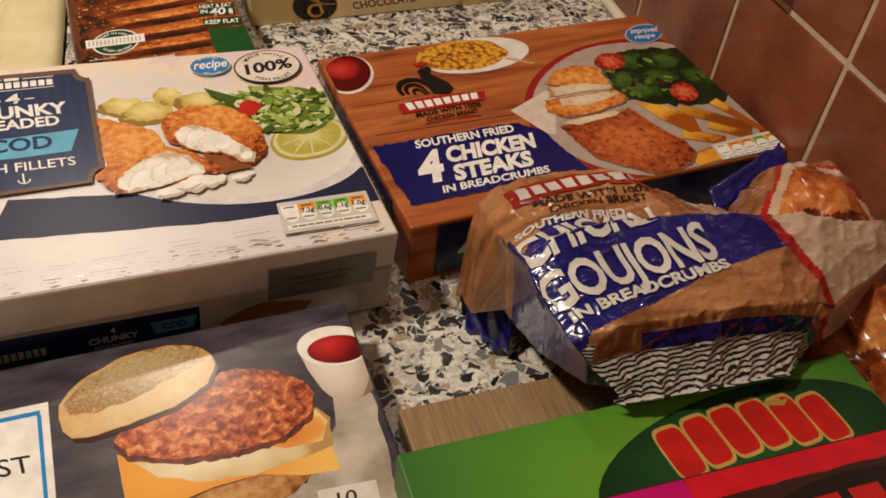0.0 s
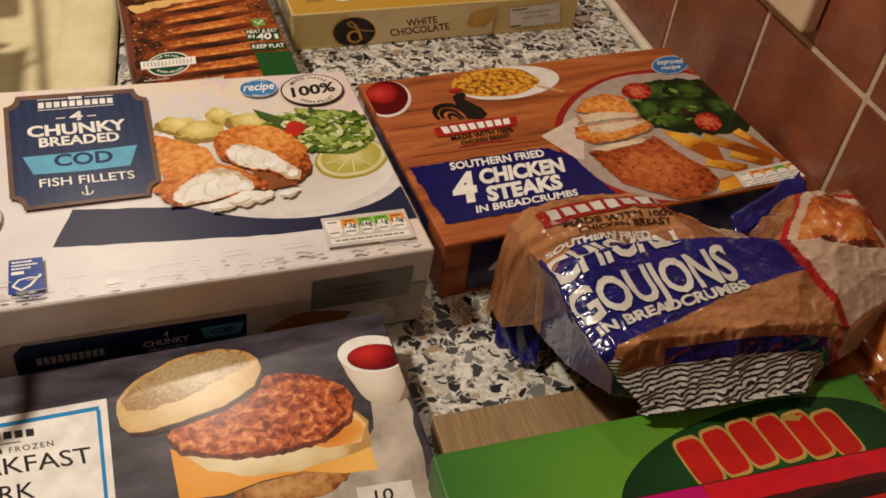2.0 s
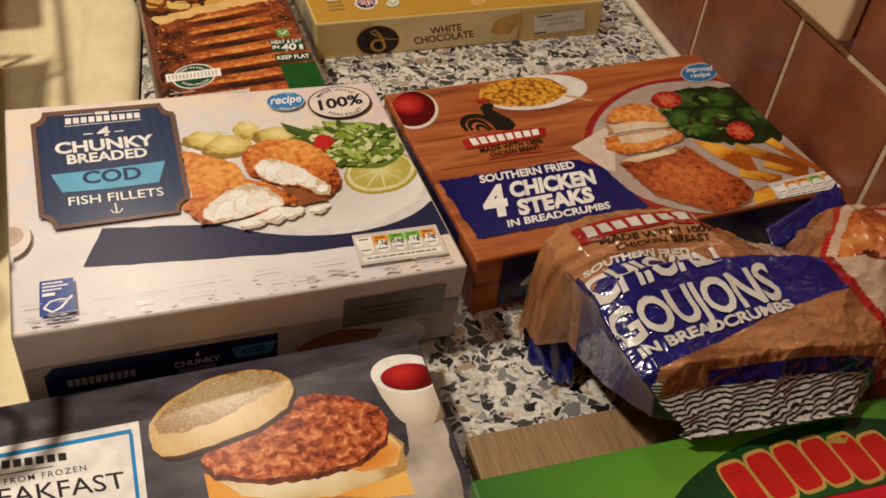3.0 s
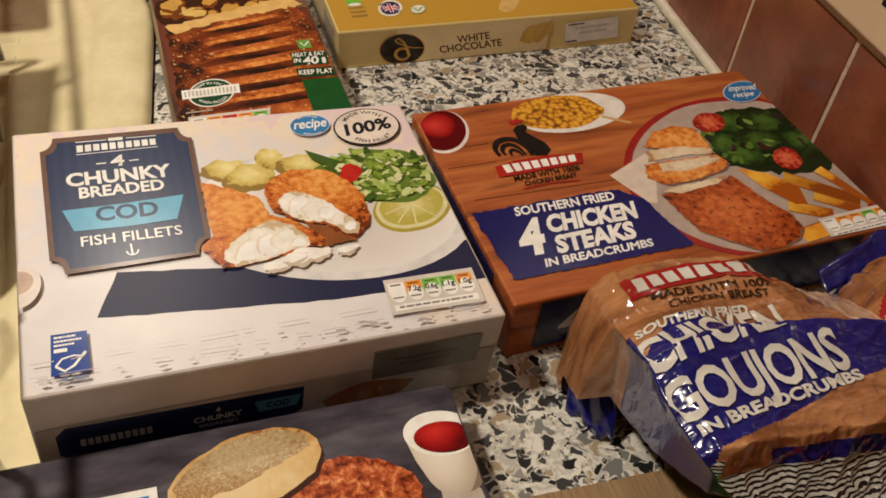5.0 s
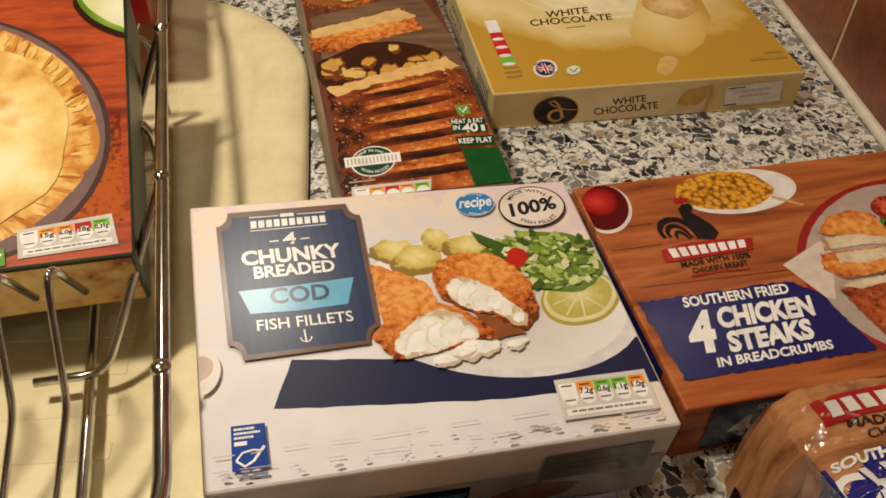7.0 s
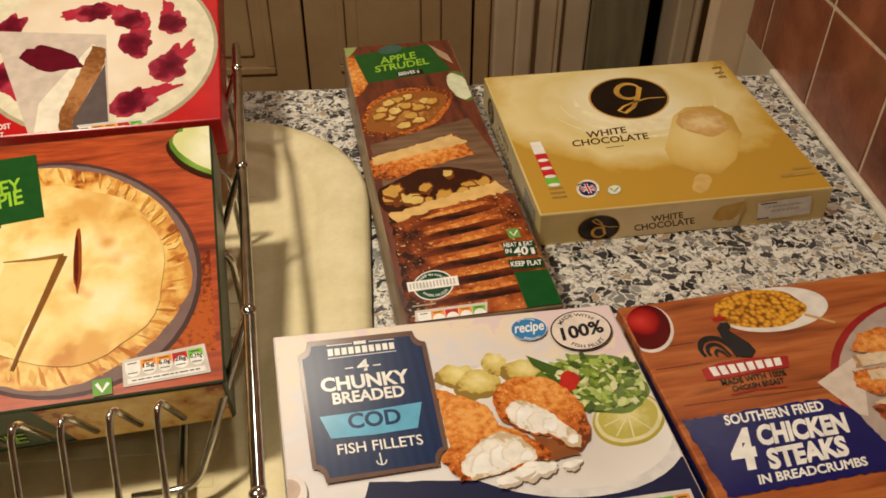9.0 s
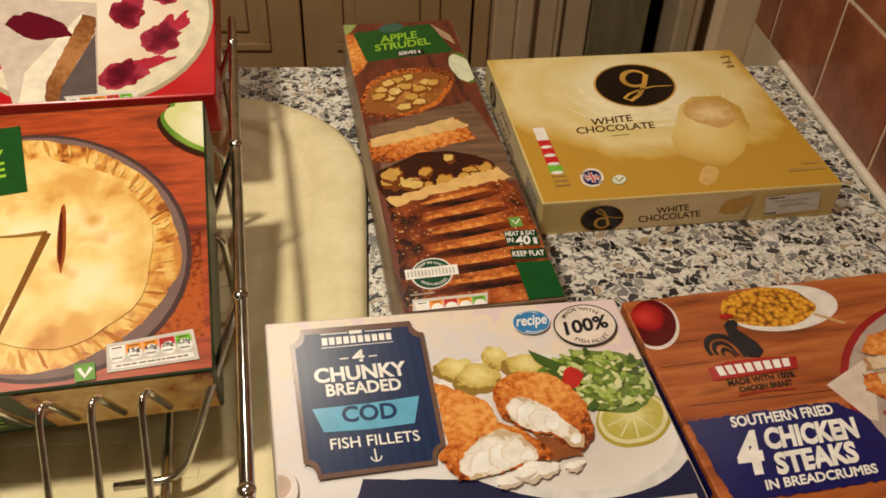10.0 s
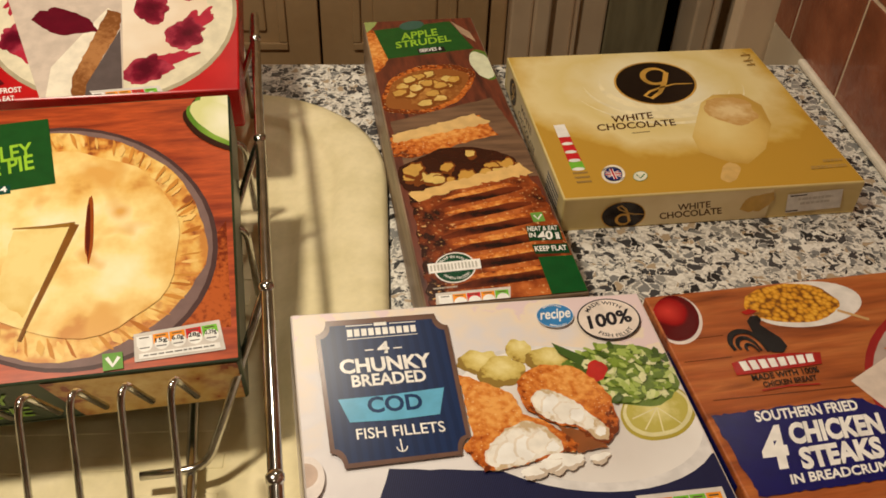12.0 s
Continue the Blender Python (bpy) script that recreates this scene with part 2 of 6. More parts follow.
def wall_socket():
    """A double socket plate on the tiles, its two switches and pin holes."""
    ob = thing("wall_socket", "white plastic double socket plate on terracotta tiles", "socket")
    x = 0.2972
    part("plate", box_bm(x - 0.010, x, 0.655, 0.801, 1.0035, 1.0895, 0.0025, 3), TRIM, ob)
    for y in (0.692, 0.764):
        part("switch", box_bm(x - 0.0135, x - 0.0102, y - 0.007, y + 0.007, 1.060, 1.080, 0.001), TRIM, ob)
        for dy, z, w, h in ((0, 1.046, 0.002, 0.004), (-0.011, 1.026, 0.003, 0.002), (0.011, 1.026, 0.003, 0.002)):
            # flat near-black pieces: the shade of the holes is put in as colour
            part("pin_hole", box_bm(x - 0.0104, x - 0.0101, y + dy - w, y + dy + w, z - h, z + h), GAP_SHADE, ob)
    return ob


wall_socket()


def panel_door(name, x0, x1, z0, z1, y, mat, label):
    ob = thing(name, label, "door", kind="structure")
    part("slab", box_bm(x0, x1, y, y + 0.02, z0, z1, 0.002), mat, ob)
    w = 0.047
    for b in ((x0 + w, x1 - w, z1 - w - 0.012, z1 - w), (x0 + w, x1 - w, z0 + w, z0 + w + 0.012)):
        part("moulding", box_bm(b[0], b[1], y - 0.006, y - 0.0005, b[2], b[3], 0.002), mat, ob)
    for xx in (x0 + w, x1 - w - 0.012):
        part("moulding", box_bm(xx, xx + 0.0118, y - 0.006, y - 0.0005, z0 + w + 0.0125, z1 - w - 0.0125, 0.002), mat, ob)
    part("field", box_bm(x0 + w + 0.03, x1 - w - 0.03, y - 0.005, y - 0.0005, z0 + w + 0.03, z1 - w - 0.03, 0.003), mat, ob)
    return ob


for k in range(6):
    panel_door("cupboard_door", -1.4365 + 0.2525 * k, -1.1875 + 0.2525 * k, 0.597, 1.84, 1.6, CABINET, "taupe painted cupboard door with moulded panel")
    panel_door("cupboard_door", -1.4365 + 0.2525 * k, -1.1875 + 0.2525 * k, 0.1, 0.590, 1.6, CABINET, "taupe painted low cupboard door with moulded panel")
# carcass coloured near-black, so the gaps between doors look shaded
part("cupboard_carcass", box_bm(-1.40, 0.092, 1.622, 2.19, 0, 1.86), GAP_SHADE)["kind"] = "structure"
ARCH = [("trim", 0.079, 0.105, 1.61, CABINET), ("trim", 0.107, 0.140, 1.585, TRIM), ("trim", 0.1405, 0.166, 1.579, TRIM), ("trim", 0.1665, 0.204, 1.597, TRIM),
        ("trim", 0.2045, 0.2095, 1.588, TRIM), ("trim", 0.210, 0.2545, 1.60, TRIM), ("trim", 0.383, 0.408, 1.58, TRIM), ("trim", 0.4085, 0.418, 1.572, TRIM), ("trim", 0.4185, 0.62, 1.60, TRIM)]
for nm, a, b, y, m in ARCH:
    tagged(part(nm, box_bm(a, b, y, 1.66, 0, 2.1, 0.004), m), "painted upright of a door frame", "trim", kind="structure")
tagged(part("curtain", box_bm(0.256, 0.347, 1.605, 1.625, 0.02, 2.1, 0.004), OLIVE), "olive cloth hanging in a doorway", "curtain")
# added near-black sheet, the darkness beyond the door frame as colour
part("backdrop", box_bm(0.07, 1.4, 1.70, 1.72, 0, 2.4), GAP_SHADE)["kind"] = "structure"
tagged(part("trim", box_bm(0.264, 0.42, 1.1575, 1.180, 0.0, 2.3, 0.003), TRIM), "white painted lining of the wall end", "trim", kind="structure")


# ---- printed cartons: helpers ----
def grad_mat(name, c, rx, ry, stops, scale=150.0, amount=0.25, rough=0.22, detail=4.0, turn=0.0, speck=None):
    """A printed picture's colour: shades outward from c over rx, ry metres, broken up by grain."""
    m, nt, b = node_mat(name, rough, spec=0.32)
    tc, mp = nt.nodes.new("ShaderNodeTexCoord"), nt.nodes.new("ShaderNodeMapping")
    a = radians(turn)
    cx, cy = c[0] / rx, c[1] / ry
    mp.inputs["Scale"].default_value = (1 / rx, 1 / ry, 0)
    mp.inputs["Rotation"].default_value = (0, 0, a)
    mp.inputs["Location"].default_value = (-(cx * math.cos(a) - cy * math.sin(a)), -(cx * math.sin(a) + cy * math.cos(a)), 0)
    nt.links.new(tc.outputs["Object"], mp.inputs["Vector"])
    ln = nt.nodes.new("ShaderNodeVectorMath")
    ln.operation = "LENGTH"
    nt.links.new(mp.outputs[0], ln.inputs[0])
    n = nt.nodes.new("ShaderNodeTexNoise")
    n.inputs["Scale"].default_value, n.inputs["Detail"].default_value = scale, detail
    nt.links.new(tc.outputs["Object"], n.inputs["Vector"])
    ma = nt.nodes.new("ShaderNodeMath")
    ma.operation, ma.inputs[1].default_value = "MULTIPLY_ADD", amount * 4
    nt.links.new(n.outputs["Fac"], ma.inputs[0])
    nt.links.new(ln.outputs["Value"], ma.inputs[2])
    su = nt.nodes.new("ShaderNodeMath")
    su.operation, su.inputs[1].default_value = "SUBTRACT", amount * 2
    nt.links.new(ma.outputs[0], su.inputs[0])
    r = ramp(nt, stops)
    nt.links.new(su.outputs[0], r.inputs[0])
    colour = r.outputs[0]
    if speck:
        tint, sscale, thr = speck
        v = nt.nodes.new("ShaderNodeTexNoise")
        v.inputs["Scale"].default_value, v.inputs["Detail"].default_value = sscale, 2
        nt.links.new(tc.outputs["Object"], v.inputs["Vector"])
        rr = ramp(nt, [(thr, (0, 0, 0, 1)), (thr + 0.10, (1, 1, 1, 1))])
        nt.links.new(v.outputs["Fac"], rr.inputs[0])
        mx = nt.nodes.new("ShaderNodeMix")
        mx.data_type = "RGBA"
        nt.links.new(rr.outputs[0], mx.inputs["Factor"])
        nt.links.new(colour, mx.inputs["A"])
        mx.inputs["B"].default_value = lin(tint)
        colour = mx.outputs["Result"]
    nt.links.new(colour, b.inputs["Base Color"])
    return m


INKS = {}


def ink(*c, rough=0.21):
    if c not in INKS:
        INKS[c] = plain("ink", c, rough, vary=0.04, scale=120)
    return INKS[c]


WHITE, BLACK, NAVY = ink(244, 241, 236), ink(26, 24, 26), ink(24, 28, 92)


class Face:
    """One printed side of a carton; prints lie in thin layers on it, in its own two coordinates."""

    def __init__(self, owner, w, h, frame3):
        self.owner, self.w, self.h, self.m, self.z = owner, w, h, frame3, 0.00008

    def lift(self):
        self.z += 0.000006
        return self.z

    def put(self, u, v, z):
        return self.m @ Vector((u, v, z))


def carton(name, label, xyz, turn, dims, mat, top_mat=None, soft=0.0012, size=(1, 1, 1)):
    """A folded card carton; top and front are its printed faces. size: the made size over the drawn one."""
    w, d, h = dims
    ob = thing(name, label, "food box", pose(*xyz, *turn) @ Matrix.Diagonal((*size, 1)) @ Matrix.Translation((0, 0, -h)))
    bm = box_bm(0, w, 0, d, 0, h, soft, 2)
    part("carton", bm, mat, ob)
    seam = box_bm(0.001, w - 0.001, -0.0004, -0.0001, h * 0.02, h * 0.05)
    part("flap_seam", seam, mat, ob)
    top = Face(ob, w, d, Matrix.Translation((0, 0, h)))
    front = Face(ob, w, h, Matrix(((1, 0, 0, 0), (0, 0, -1, -0.0005), (0, 1, 0, 0), (0, 0, 0, 1))))
    if top_mat:
        poly(top, [(soft, soft), (w - soft, soft), (w - soft, d - soft), (soft, d - soft)], top_mat, "printed_top")
    return ob, top, front


def poly(face, pts, mat, name="printed_panel", label="", keep=True):
    z = face.lift()
    bm = bmesh.new()
    e = 0.0011
    last, vs = None, []
    for u, v in pts:
        if keep:
            u, v = min(max(u, e), face.w - e), min(max(v, e), face.h - e)
        if last is None or abs(u - last[0]) + abs(v - last[1]) > 1e-6:
            vs.append(bm.verts.new(face.put(u, v, z)))
            last = (u, v)
    f = bm.faces.new(vs)
    f.normal_update()
    if f.normal.dot(face.m.to_3x3() @ Vector((0, 0, 1))) < 0:
        f.normal_flip()
    bmesh.ops.triangulate(bm, faces=bm.faces[:])
    return part(name, bm, mat, face.owner, label)


def torn(pts, step=0.003, amp=0.0006, seed=0):
    """The same outline with an uneven edge."""
    rnd, out = random.Random(seed), []
    for (a, b), (c, d) in zip(pts, pts[1:] + pts[:1]):
        n = max(1, int(math.hypot(c - a, d - b) / step))
        out += [(a + (c - a) * k / n + rnd.uniform(-amp, amp), b + (d - b) * k / n + rnd.uniform(-amp, amp)) for k in range(n)]
    return out


def blob(face, c, a, b, mat, name="picture", wob=0.05, seed=0, n=44, lo=0.0, hi=360.0, label=""):
    """A round printed shape: centre, end of one half axis, end of the other, and how uneven its edge is."""
    ax, bx, pts = Vector(a) - Vector(c), Vector(b) - Vector(c), []
    for k in range(n + (hi - lo < 360)):
        t = radians(lo + (hi - lo) * k / n)
        r = 1 + wob * 2 * noise.noise(Vector((math.cos(t) * 1.9 + seed * 7.3, math.sin(t) * 1.9, seed * 1.7))) + wob * 0.5 * noise.noise(Vector((math.cos(t) * 7, math.sin(t) * 7, seed)))
        pts.append(tuple(Vector(c) + r * (math.cos(t) * ax + math.sin(t) * bx)))
    return poly(face, pts, mat, name, label)


def ring(face, c, a, b, inner, outer_mat, inner_mat, name="printed_badge"):
    whole = face.owner
    face.owner = blob(face, c, a, b, outer_mat, name, 0)
    f = lambda p: tuple(Vector(c) + inner * (Vector(p) - Vector(c)))
    blob(face, c, f(a), f(b), inner_mat, "badge_field", 0)
    face.owner = whole


def text_mesh(s, bold, space=1.0):
    cu = bpy.data.curves.new("lettering", "FONT")
    cu.body, cu.size, cu.offset, cu.space_character, cu.resolution_u = s, 1.0, bold, space, 3
    tmp = bpy.data.objects.new("lettering", cu)
    scene.collection.objects.link(tmp)
    bpy.context.view_layer.update()
    me = bpy.data.meshes.new_from_object(tmp.evaluated_get(bpy.context.evaluated_depsgraph_get()))
    bpy.data.objects.remove(tmp)
    bpy.data.curves.remove(cu)
    xs, ys = [v.co.x for v in me.vertices], [v.co.y for v in me.vertices]
    return me, (min(xs), min(ys)), (max(xs), max(ys))


def fine_mesh(me):
    """Cut a flat mesh small enough to follow a crumpled surface."""
    bm = bmesh.new()
    bm.from_mesh(me)
    bmesh.ops.triangulate(bm, faces=bm.faces[:])
    for _ in range(3):
        long = [e for e in bm.edges if e.calc_length() > 0.22]
        if long:
            bmesh.ops.subdivide_edges(bm, edges=long, cuts=1)
            bmesh.ops.triangulate(bm, faces=bm.faces[:])
    bm.to_mesh(me)
    bm.free()


def text(face, s, p, q, r, mat, bold=0.02, place=None, name="lettering", space=1.0, kx=1.0):
    """Words on a face: from p to q along their foot, r above p at cap height. place: another way from (u, v) to the surface."""
    me, lo, hi = text_mesh(s, bold, space)
    if place:
        fine_mesh(me)
    p, q, r = Vector(p), Vector(q), Vector(r)
    x, y, z = q - p, r - p, face.lift()
    for v in me.vertices:
        uv = p + (v.co.x - lo[0]) / (hi[0] - lo[0]) * x + (v.co.y - max(lo[1], -0.03)) / (hi[1] - max(lo[1], -0.03)) * y
        v.co = place(uv.x, uv.y) if place else face.put(uv.x, uv.y, z)
    me.materials.clear()
    me.materials.append(mat)
    for f in me.polygons:
        f.material_index = 0
    ob = new(name, me)
    ob.parent = face.owner
    return ob


def arc_text(face, s, c, radius, a0, a1, h, mat, bold=0.02):
    """Words bent round a badge, from angle a0 to a1."""
    me, lo, hi = text_mesh(s, bold)
    z = face.lift()
    down = a1 > a0
    for v in me.vertices:
        k, y = (v.co.x - lo[0]) / (hi[0] - lo[0]), (v.co.y - lo[1]) / (hi[1] - lo[1]) * h
        a, r = radians(a0 + (a1 - a0) * k), radius - y if down else radius + y
        v.co = face.put(c[0] + r * math.cos(a), c[1] + r * math.sin(a), z)
    me.materials.clear()
    me.materials.append(mat)
    ob = new("lettering", me)
    ob.parent = face.owner
    return ob


def bil(tl, tr, br, bl):
    tl, tr, br, bl = map(Vector, (tl, tr, br, bl))
    return lambda s, t: tuple((tl * (1 - s) + tr * s) * (1 - t) + (bl * (1 - s) + br * s) * t)


def quad(face, g, s0, s1, t0, t1, mat, name="printed_panel"):
    return poly(face, [g(s0, t1), g(s1, t1), g(s1, t0), g(s0, t0)], mat, name)


def bars(face, g, rows, mat, seed=0, name="small_print"):
    """Fine print that cannot be read: short bars in rows of (t0, t1, s0, s1)."""
    rnd = random.Random(seed)
    for t0, t1, s0, s1 in rows:
        s = s0
        while s < s1 - 0.01:
            e = min(s1, s + rnd.uniform(0.05, 0.13))
            quad(face, g, s, e - 0.015, t0, t1, mat, name)
            s = e


LABEL_COLOURS = {"a": ink(240, 150, 40), "g": ink(120, 190, 60), "r": ink(206, 40, 44), "w": WHITE}


def nutrition(face, tl, tr, br, bl, cells, values):
    g = bil(tl, tr, br, bl)
    whole = face.owner
    face.owner = quad(face, g, 0, 1, 0, 1, ink(214, 206, 198), "nutrition_label")
    n = len(cells)
    for k, (c, val) in enumerate(zip(cells, values)):
        s0, s1 = 0.03 + k * 0.94 / n, 0.03 + (k + 1) * 0.94 / n
        quad(face, g, s0, s1 - 0.012, 0.12, 0.46, LABEL_COLOURS[c], "colour_cell")
        blob(face, g((s0 + s1) / 2, 0.47), g(s1 - 0.012, 0.47), g((s0 + s1) / 2, 0.68), WHITE, "label_tab", 0)
        quad(face, g, s0 + 0.03, s1 - 0.045, 0.53, 0.57, ink(110, 106, 102), "small_print")
        quad(face, g, s0 + 0.03, s1 - 0.045, 0.17, 0.21, ink(90, 80, 60), "small_print")
        if val:
            text(face, val, g(s0 + 0.02, 0.42), g(s1 - 0.03, 0.42), g(s0 + 0.02, 0.27), BLACK, 0.03)
    quad(face, g, 0.05, 0.95, 0.74, 0.92, WHITE, "label_tab")
    bars(face, g, [(0.80, 0.85, 0.1, 0.9)], ink(120, 116, 112), 3)
    face.owner = whole


def leaves(face, c, a, b, mats, count, size, seed):
    """A heap of small printed leaves."""
    rnd = random.Random(seed)
    for k in range(count):
        t, r = rnd.uniform(0, math.tau), math.sqrt(rnd.random())
        p = Vector(c) + r * math.cos(t) * (Vector(a) - Vector(c)) + r * math.sin(t) * (Vector(b) - Vector(c))
        d, w = rnd.uniform(0, math.tau), rnd.uniform(0.6, 1.2) * size
        e, g = Vector((math.cos(d), math.sin(d))) * w, Vector((-math.sin(d), math.cos(d))) * w * rnd.uniform(0.35, 0.6)
        blob(face, p, p + e, p + g, rnd.choice(mats), "leaf_picture", 0.22, seed + k, 18)


def stroke(face, pts, width, mat, name="printed_line"):
    """A band of even width along a line."""
    pts = [Vector(p) for p in pts]
    left, right = [], []
    for i, p in enumerate(pts):
        d = (pts[min(i + 1, len(pts) - 1)] - pts[max(i - 1, 0)]).normalized()
        nrm = Vector((-d.y, d.x)) * (width / 2 if not callable(width) else width(i / (len(pts) - 1)) / 2)
        left.append(tuple(p + nrm))
        right.append(tuple(p - nrm))
    return poly(face, left + right[::-1], mat, name)


def arc(c, rx, ry, a0, a1, n=16, turn=0.0):
    ct, st = math.cos(radians(turn)), math.sin(radians(turn))
    out = []
    for k in range(n + 1):
        t = radians(a0 + (a1 - a0) * k / n)
        x, y = rx * math.cos(t), ry * math.sin(t)
        out.append((c[0] + x * ct - y * st, c[1] + x * st + y * ct))
    return out


def swash_logo(face, c, a, b, gold, dark, light):
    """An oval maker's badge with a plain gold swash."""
    ring(face, c, a, b, 0.95, gold, dark, "printed_badge")
    ax, bx = Vector(a) - Vector(c), Vector(b) - Vector(c)
    at = lambda u, v: tuple(Vector(c) + u * ax + v * bx)
    w = ax.length * 0.10
    stroke(face, [at(0.28 + 0.30 * math.cos(radians(t)) - 0.28, -0.30 + 0.36 * math.sin(radians(t))) for t in range(20, 345, 15)], lambda k: w * (0.6 + 0.8 * math.sin(math.pi * k)), gold)
    stroke(face, [at(0.28, -0.5), at(0.22, 0.0), at(0.10, 0.45), at(-0.10, 0.72), at(-0.26, 0.62), at(-0.14, 0.42), at(0.12, 0.22), at(0.45, 0.04), at(0.9, -0.02)], lambda k: w * (1.3 - k), gold)


# ---- the cartons ----
GOLDEN = [(0.0, lin((238, 170, 90))), (0.35, lin((222, 140, 62))), (0.7, lin((198, 106, 40))), (1.0, lin((168, 80, 28))), (1.25, lin((116, 52, 20)))]


def crumb_mat(name, c, rx, ry, dark=False):
    s = GOLDEN if not dark else [(0, lin((206, 112, 56))), (0.5, lin((178, 84, 36))), (0.9, lin((140, 58, 24))), (1.2, lin((96, 36, 16)))]
    return grad_mat(name, c, rx * 1.4, ry * 1.4, s, 260, 0.55, speck=((64, 26, 12), 420, 0.62) if dark else ((244, 204, 140), 800, 0.64))


def fish_box():
    ob, t, fr = carton("fish_fillet_box", "white and navy printed carton of breaded cod fillets", (-0.1088, 0.5505, 0.9605), (2.2, 3.6, 7.55), (0.1957, 0.1638, 0.0519),
                       plain("white_card", (214, 204, 198), 0.34, scale=30),
                       grad_mat("seaside_print", (0.08, 0.05), 0.14, 0.13, [(0.2, lin((234, 230, 230))), (0.6, lin((224, 219, 221))), (0.95, lin((240, 222, 200))), (1.3, lin((232, 210, 212)))], 60, 0.25, 0.3), size=(0.945, 0.907, 0.9))
    navy_cloth = tex_mat("navy_cloth_print", two((15, 17, 44), (36, 40, 84), 0.35, 0.65), 380, 2, 0.36, kind="wave", distort=1.0)
    poly(t, torn([(0.0287, 0.0352), (0.0386, 0.0599), (0.1044, 0.0502), (0.1957, 0.0499), (0.1970, 0.0239), (0.1238, 0.0249)], 0.006, 0.0004), navy_cloth, "picture")
    blob(t, (0.1350, 0.0814), (0.2028, 0.0671), (0.1267, 0.0365), ink(226, 222, 220), wob=0.0, label="white plate")
    blob(t, (0.1354, 0.0830), (0.1968, 0.0699), (0.1274, 0.0414), grad_mat("plate_print", (0.1365, 0.0762), 0.06, 0.05, [(0.3, lin((214, 206, 200))), (1.0, lin((242, 238, 234)))], 40, 0.1), wob=0.0)
    for k, (c, a, b) in enumerate((((0.0933, 0.1199), (0.1050, 0.1198), (0.0926, 0.1119)), ((0.1160, 0.1256), (0.1232, 0.1249), (0.1149, 0.1168)), ((0.1031, 0.1123), (0.1153, 0.1133), (0.1018, 0.1010)), ((0.1292, 0.1181), (0.1411, 0.1175), (0.1278, 0.1094)))):
        blob(t, c, a, b, grad_mat("potato_print", (c[0] + 0.002, c[1] + 0.003), 0.012, 0.010, [(0, lin((240, 226, 160))), (0.6, lin((220, 200, 118))), (0.95, lin((194, 168, 84))), (1.3, lin((150, 122, 58)))], 240, 0.3), "potato_picture", 0.12, k)
    greens = [ink(128, 152, 56), ink(166, 186, 92), ink(98, 122, 46), ink(204, 212, 146), ink(70, 92, 34), ink(182, 198, 112), ink(222, 222, 170)]
    blob(t, (0.1763, 0.0780), (0.1964, 0.0786), (0.1719, 0.0602), ink(176, 160, 58), "lemon_picture", 0.02, 2)
    blob(t, (0.1763, 0.0788), (0.1949, 0.0794), (0.1724, 0.0625), ink(224, 216, 164), "lemon_picture", 0.02, 2)
    blob(t, (0.1763, 0.0797), (0.1927, 0.0802), (0.1728, 0.0649), grad_mat("lemon_flesh_print", (0.1763, 0.0797), 0.013, 0.01, [(0.2, lin((222, 212, 140))), (1, lin((190, 178, 84)))], 300, 0.3), "lemon_picture", 0.03, 2)
    for a in ((0.1614, 0.0748), (0.1656, 0.0675), (0.1741, 0.0642), (0.1854, 0.0691)):
        stroke(t, [(0.1765, 0.0805), a], 0.0007, ink(228, 220, 170), "lemon_picture")
    blob(t, (0.1660, 0.1035), (0.1981, 0.1018), (0.1640, 0.0826), ink(104, 128, 50), "salad_picture", 0.12, 3)
    leaves(t, (0.1660, 0.1045), (0.1960, 0.1030), (0.1645, 0.0850), greens, 210, 0.0034, 11)
    poly(t, [(0.1341, 0.1287), (0.1495, 0.1171), (0.1451, 0.1110), (0.1359, 0.1211)], ink(70, 96, 40), "leaf_picture")
    blob(t, (0.1522, 0.1067), (0.1582, 0.1074), (0.1509, 0.0998), ink(190, 44, 34), "tomato_picture", 0.12, 5)
    def cod(outline, middle, flakes, seed):
        poly(t, torn(outline, 0.0016, 0.0005, seed), grad_mat("cod_flesh_print", middle, 0.022, 0.013, [(0.1, lin((250, 247, 240))), (0.7, lin((238, 230, 216))), (1.1, lin((206, 182, 146)))], 260, 0.5), "fish_picture")
        rnd = random.Random(seed)
        for k, (p, q) in enumerate(flakes):
            p, q = Vector(p), Vector(q)
            d = q - p
            s = Vector((-d.y, d.x)) * 0.36
            m = (p + q) / 2
            blob(t, m + s * 0.3, m + s * 0.3 + d * 0.52, m + s * 1.25, ink(233, 222, 206), "flake_picture", 0.16, seed + k, 20)
            blob(t, m, m + d * 0.5, m + s, ink(251, 248, 242) if k % 2 else ink(243, 238, 228), "flake_picture", 0.18, seed + k, 20)
    poly(t, torn([(0.1225, 0.0741), (0.1329, 0.0705), (0.1436, 0.0590), (0.1346, 0.0577), (0.1279, 0.0575), (0.1235, 0.0669)], 0.002, 0.0006, 3), ink(142, 84, 46), "shade_picture")
    poly(t, torn([(0.0801, 0.1124), (0.0906, 0.1063), (0.1049, 0.0963), (0.1069, 0.0834), (0.1165, 0.0784), (0.1256, 0.0680), (0.1296, 0.0622), (0.1269, 0.0577), (0.1189, 0.0582), (0.1116, 0.0556), (0.0979, 0.0537), (0.0817, 0.0518), (0.0744, 0.0665), (0.0798, 0.0736)], 0.002, 0.0006, 4), crumb_mat("breadcrumb_print", (0.0941, 0.0902), 0.034, 0.03), "fish_picture")
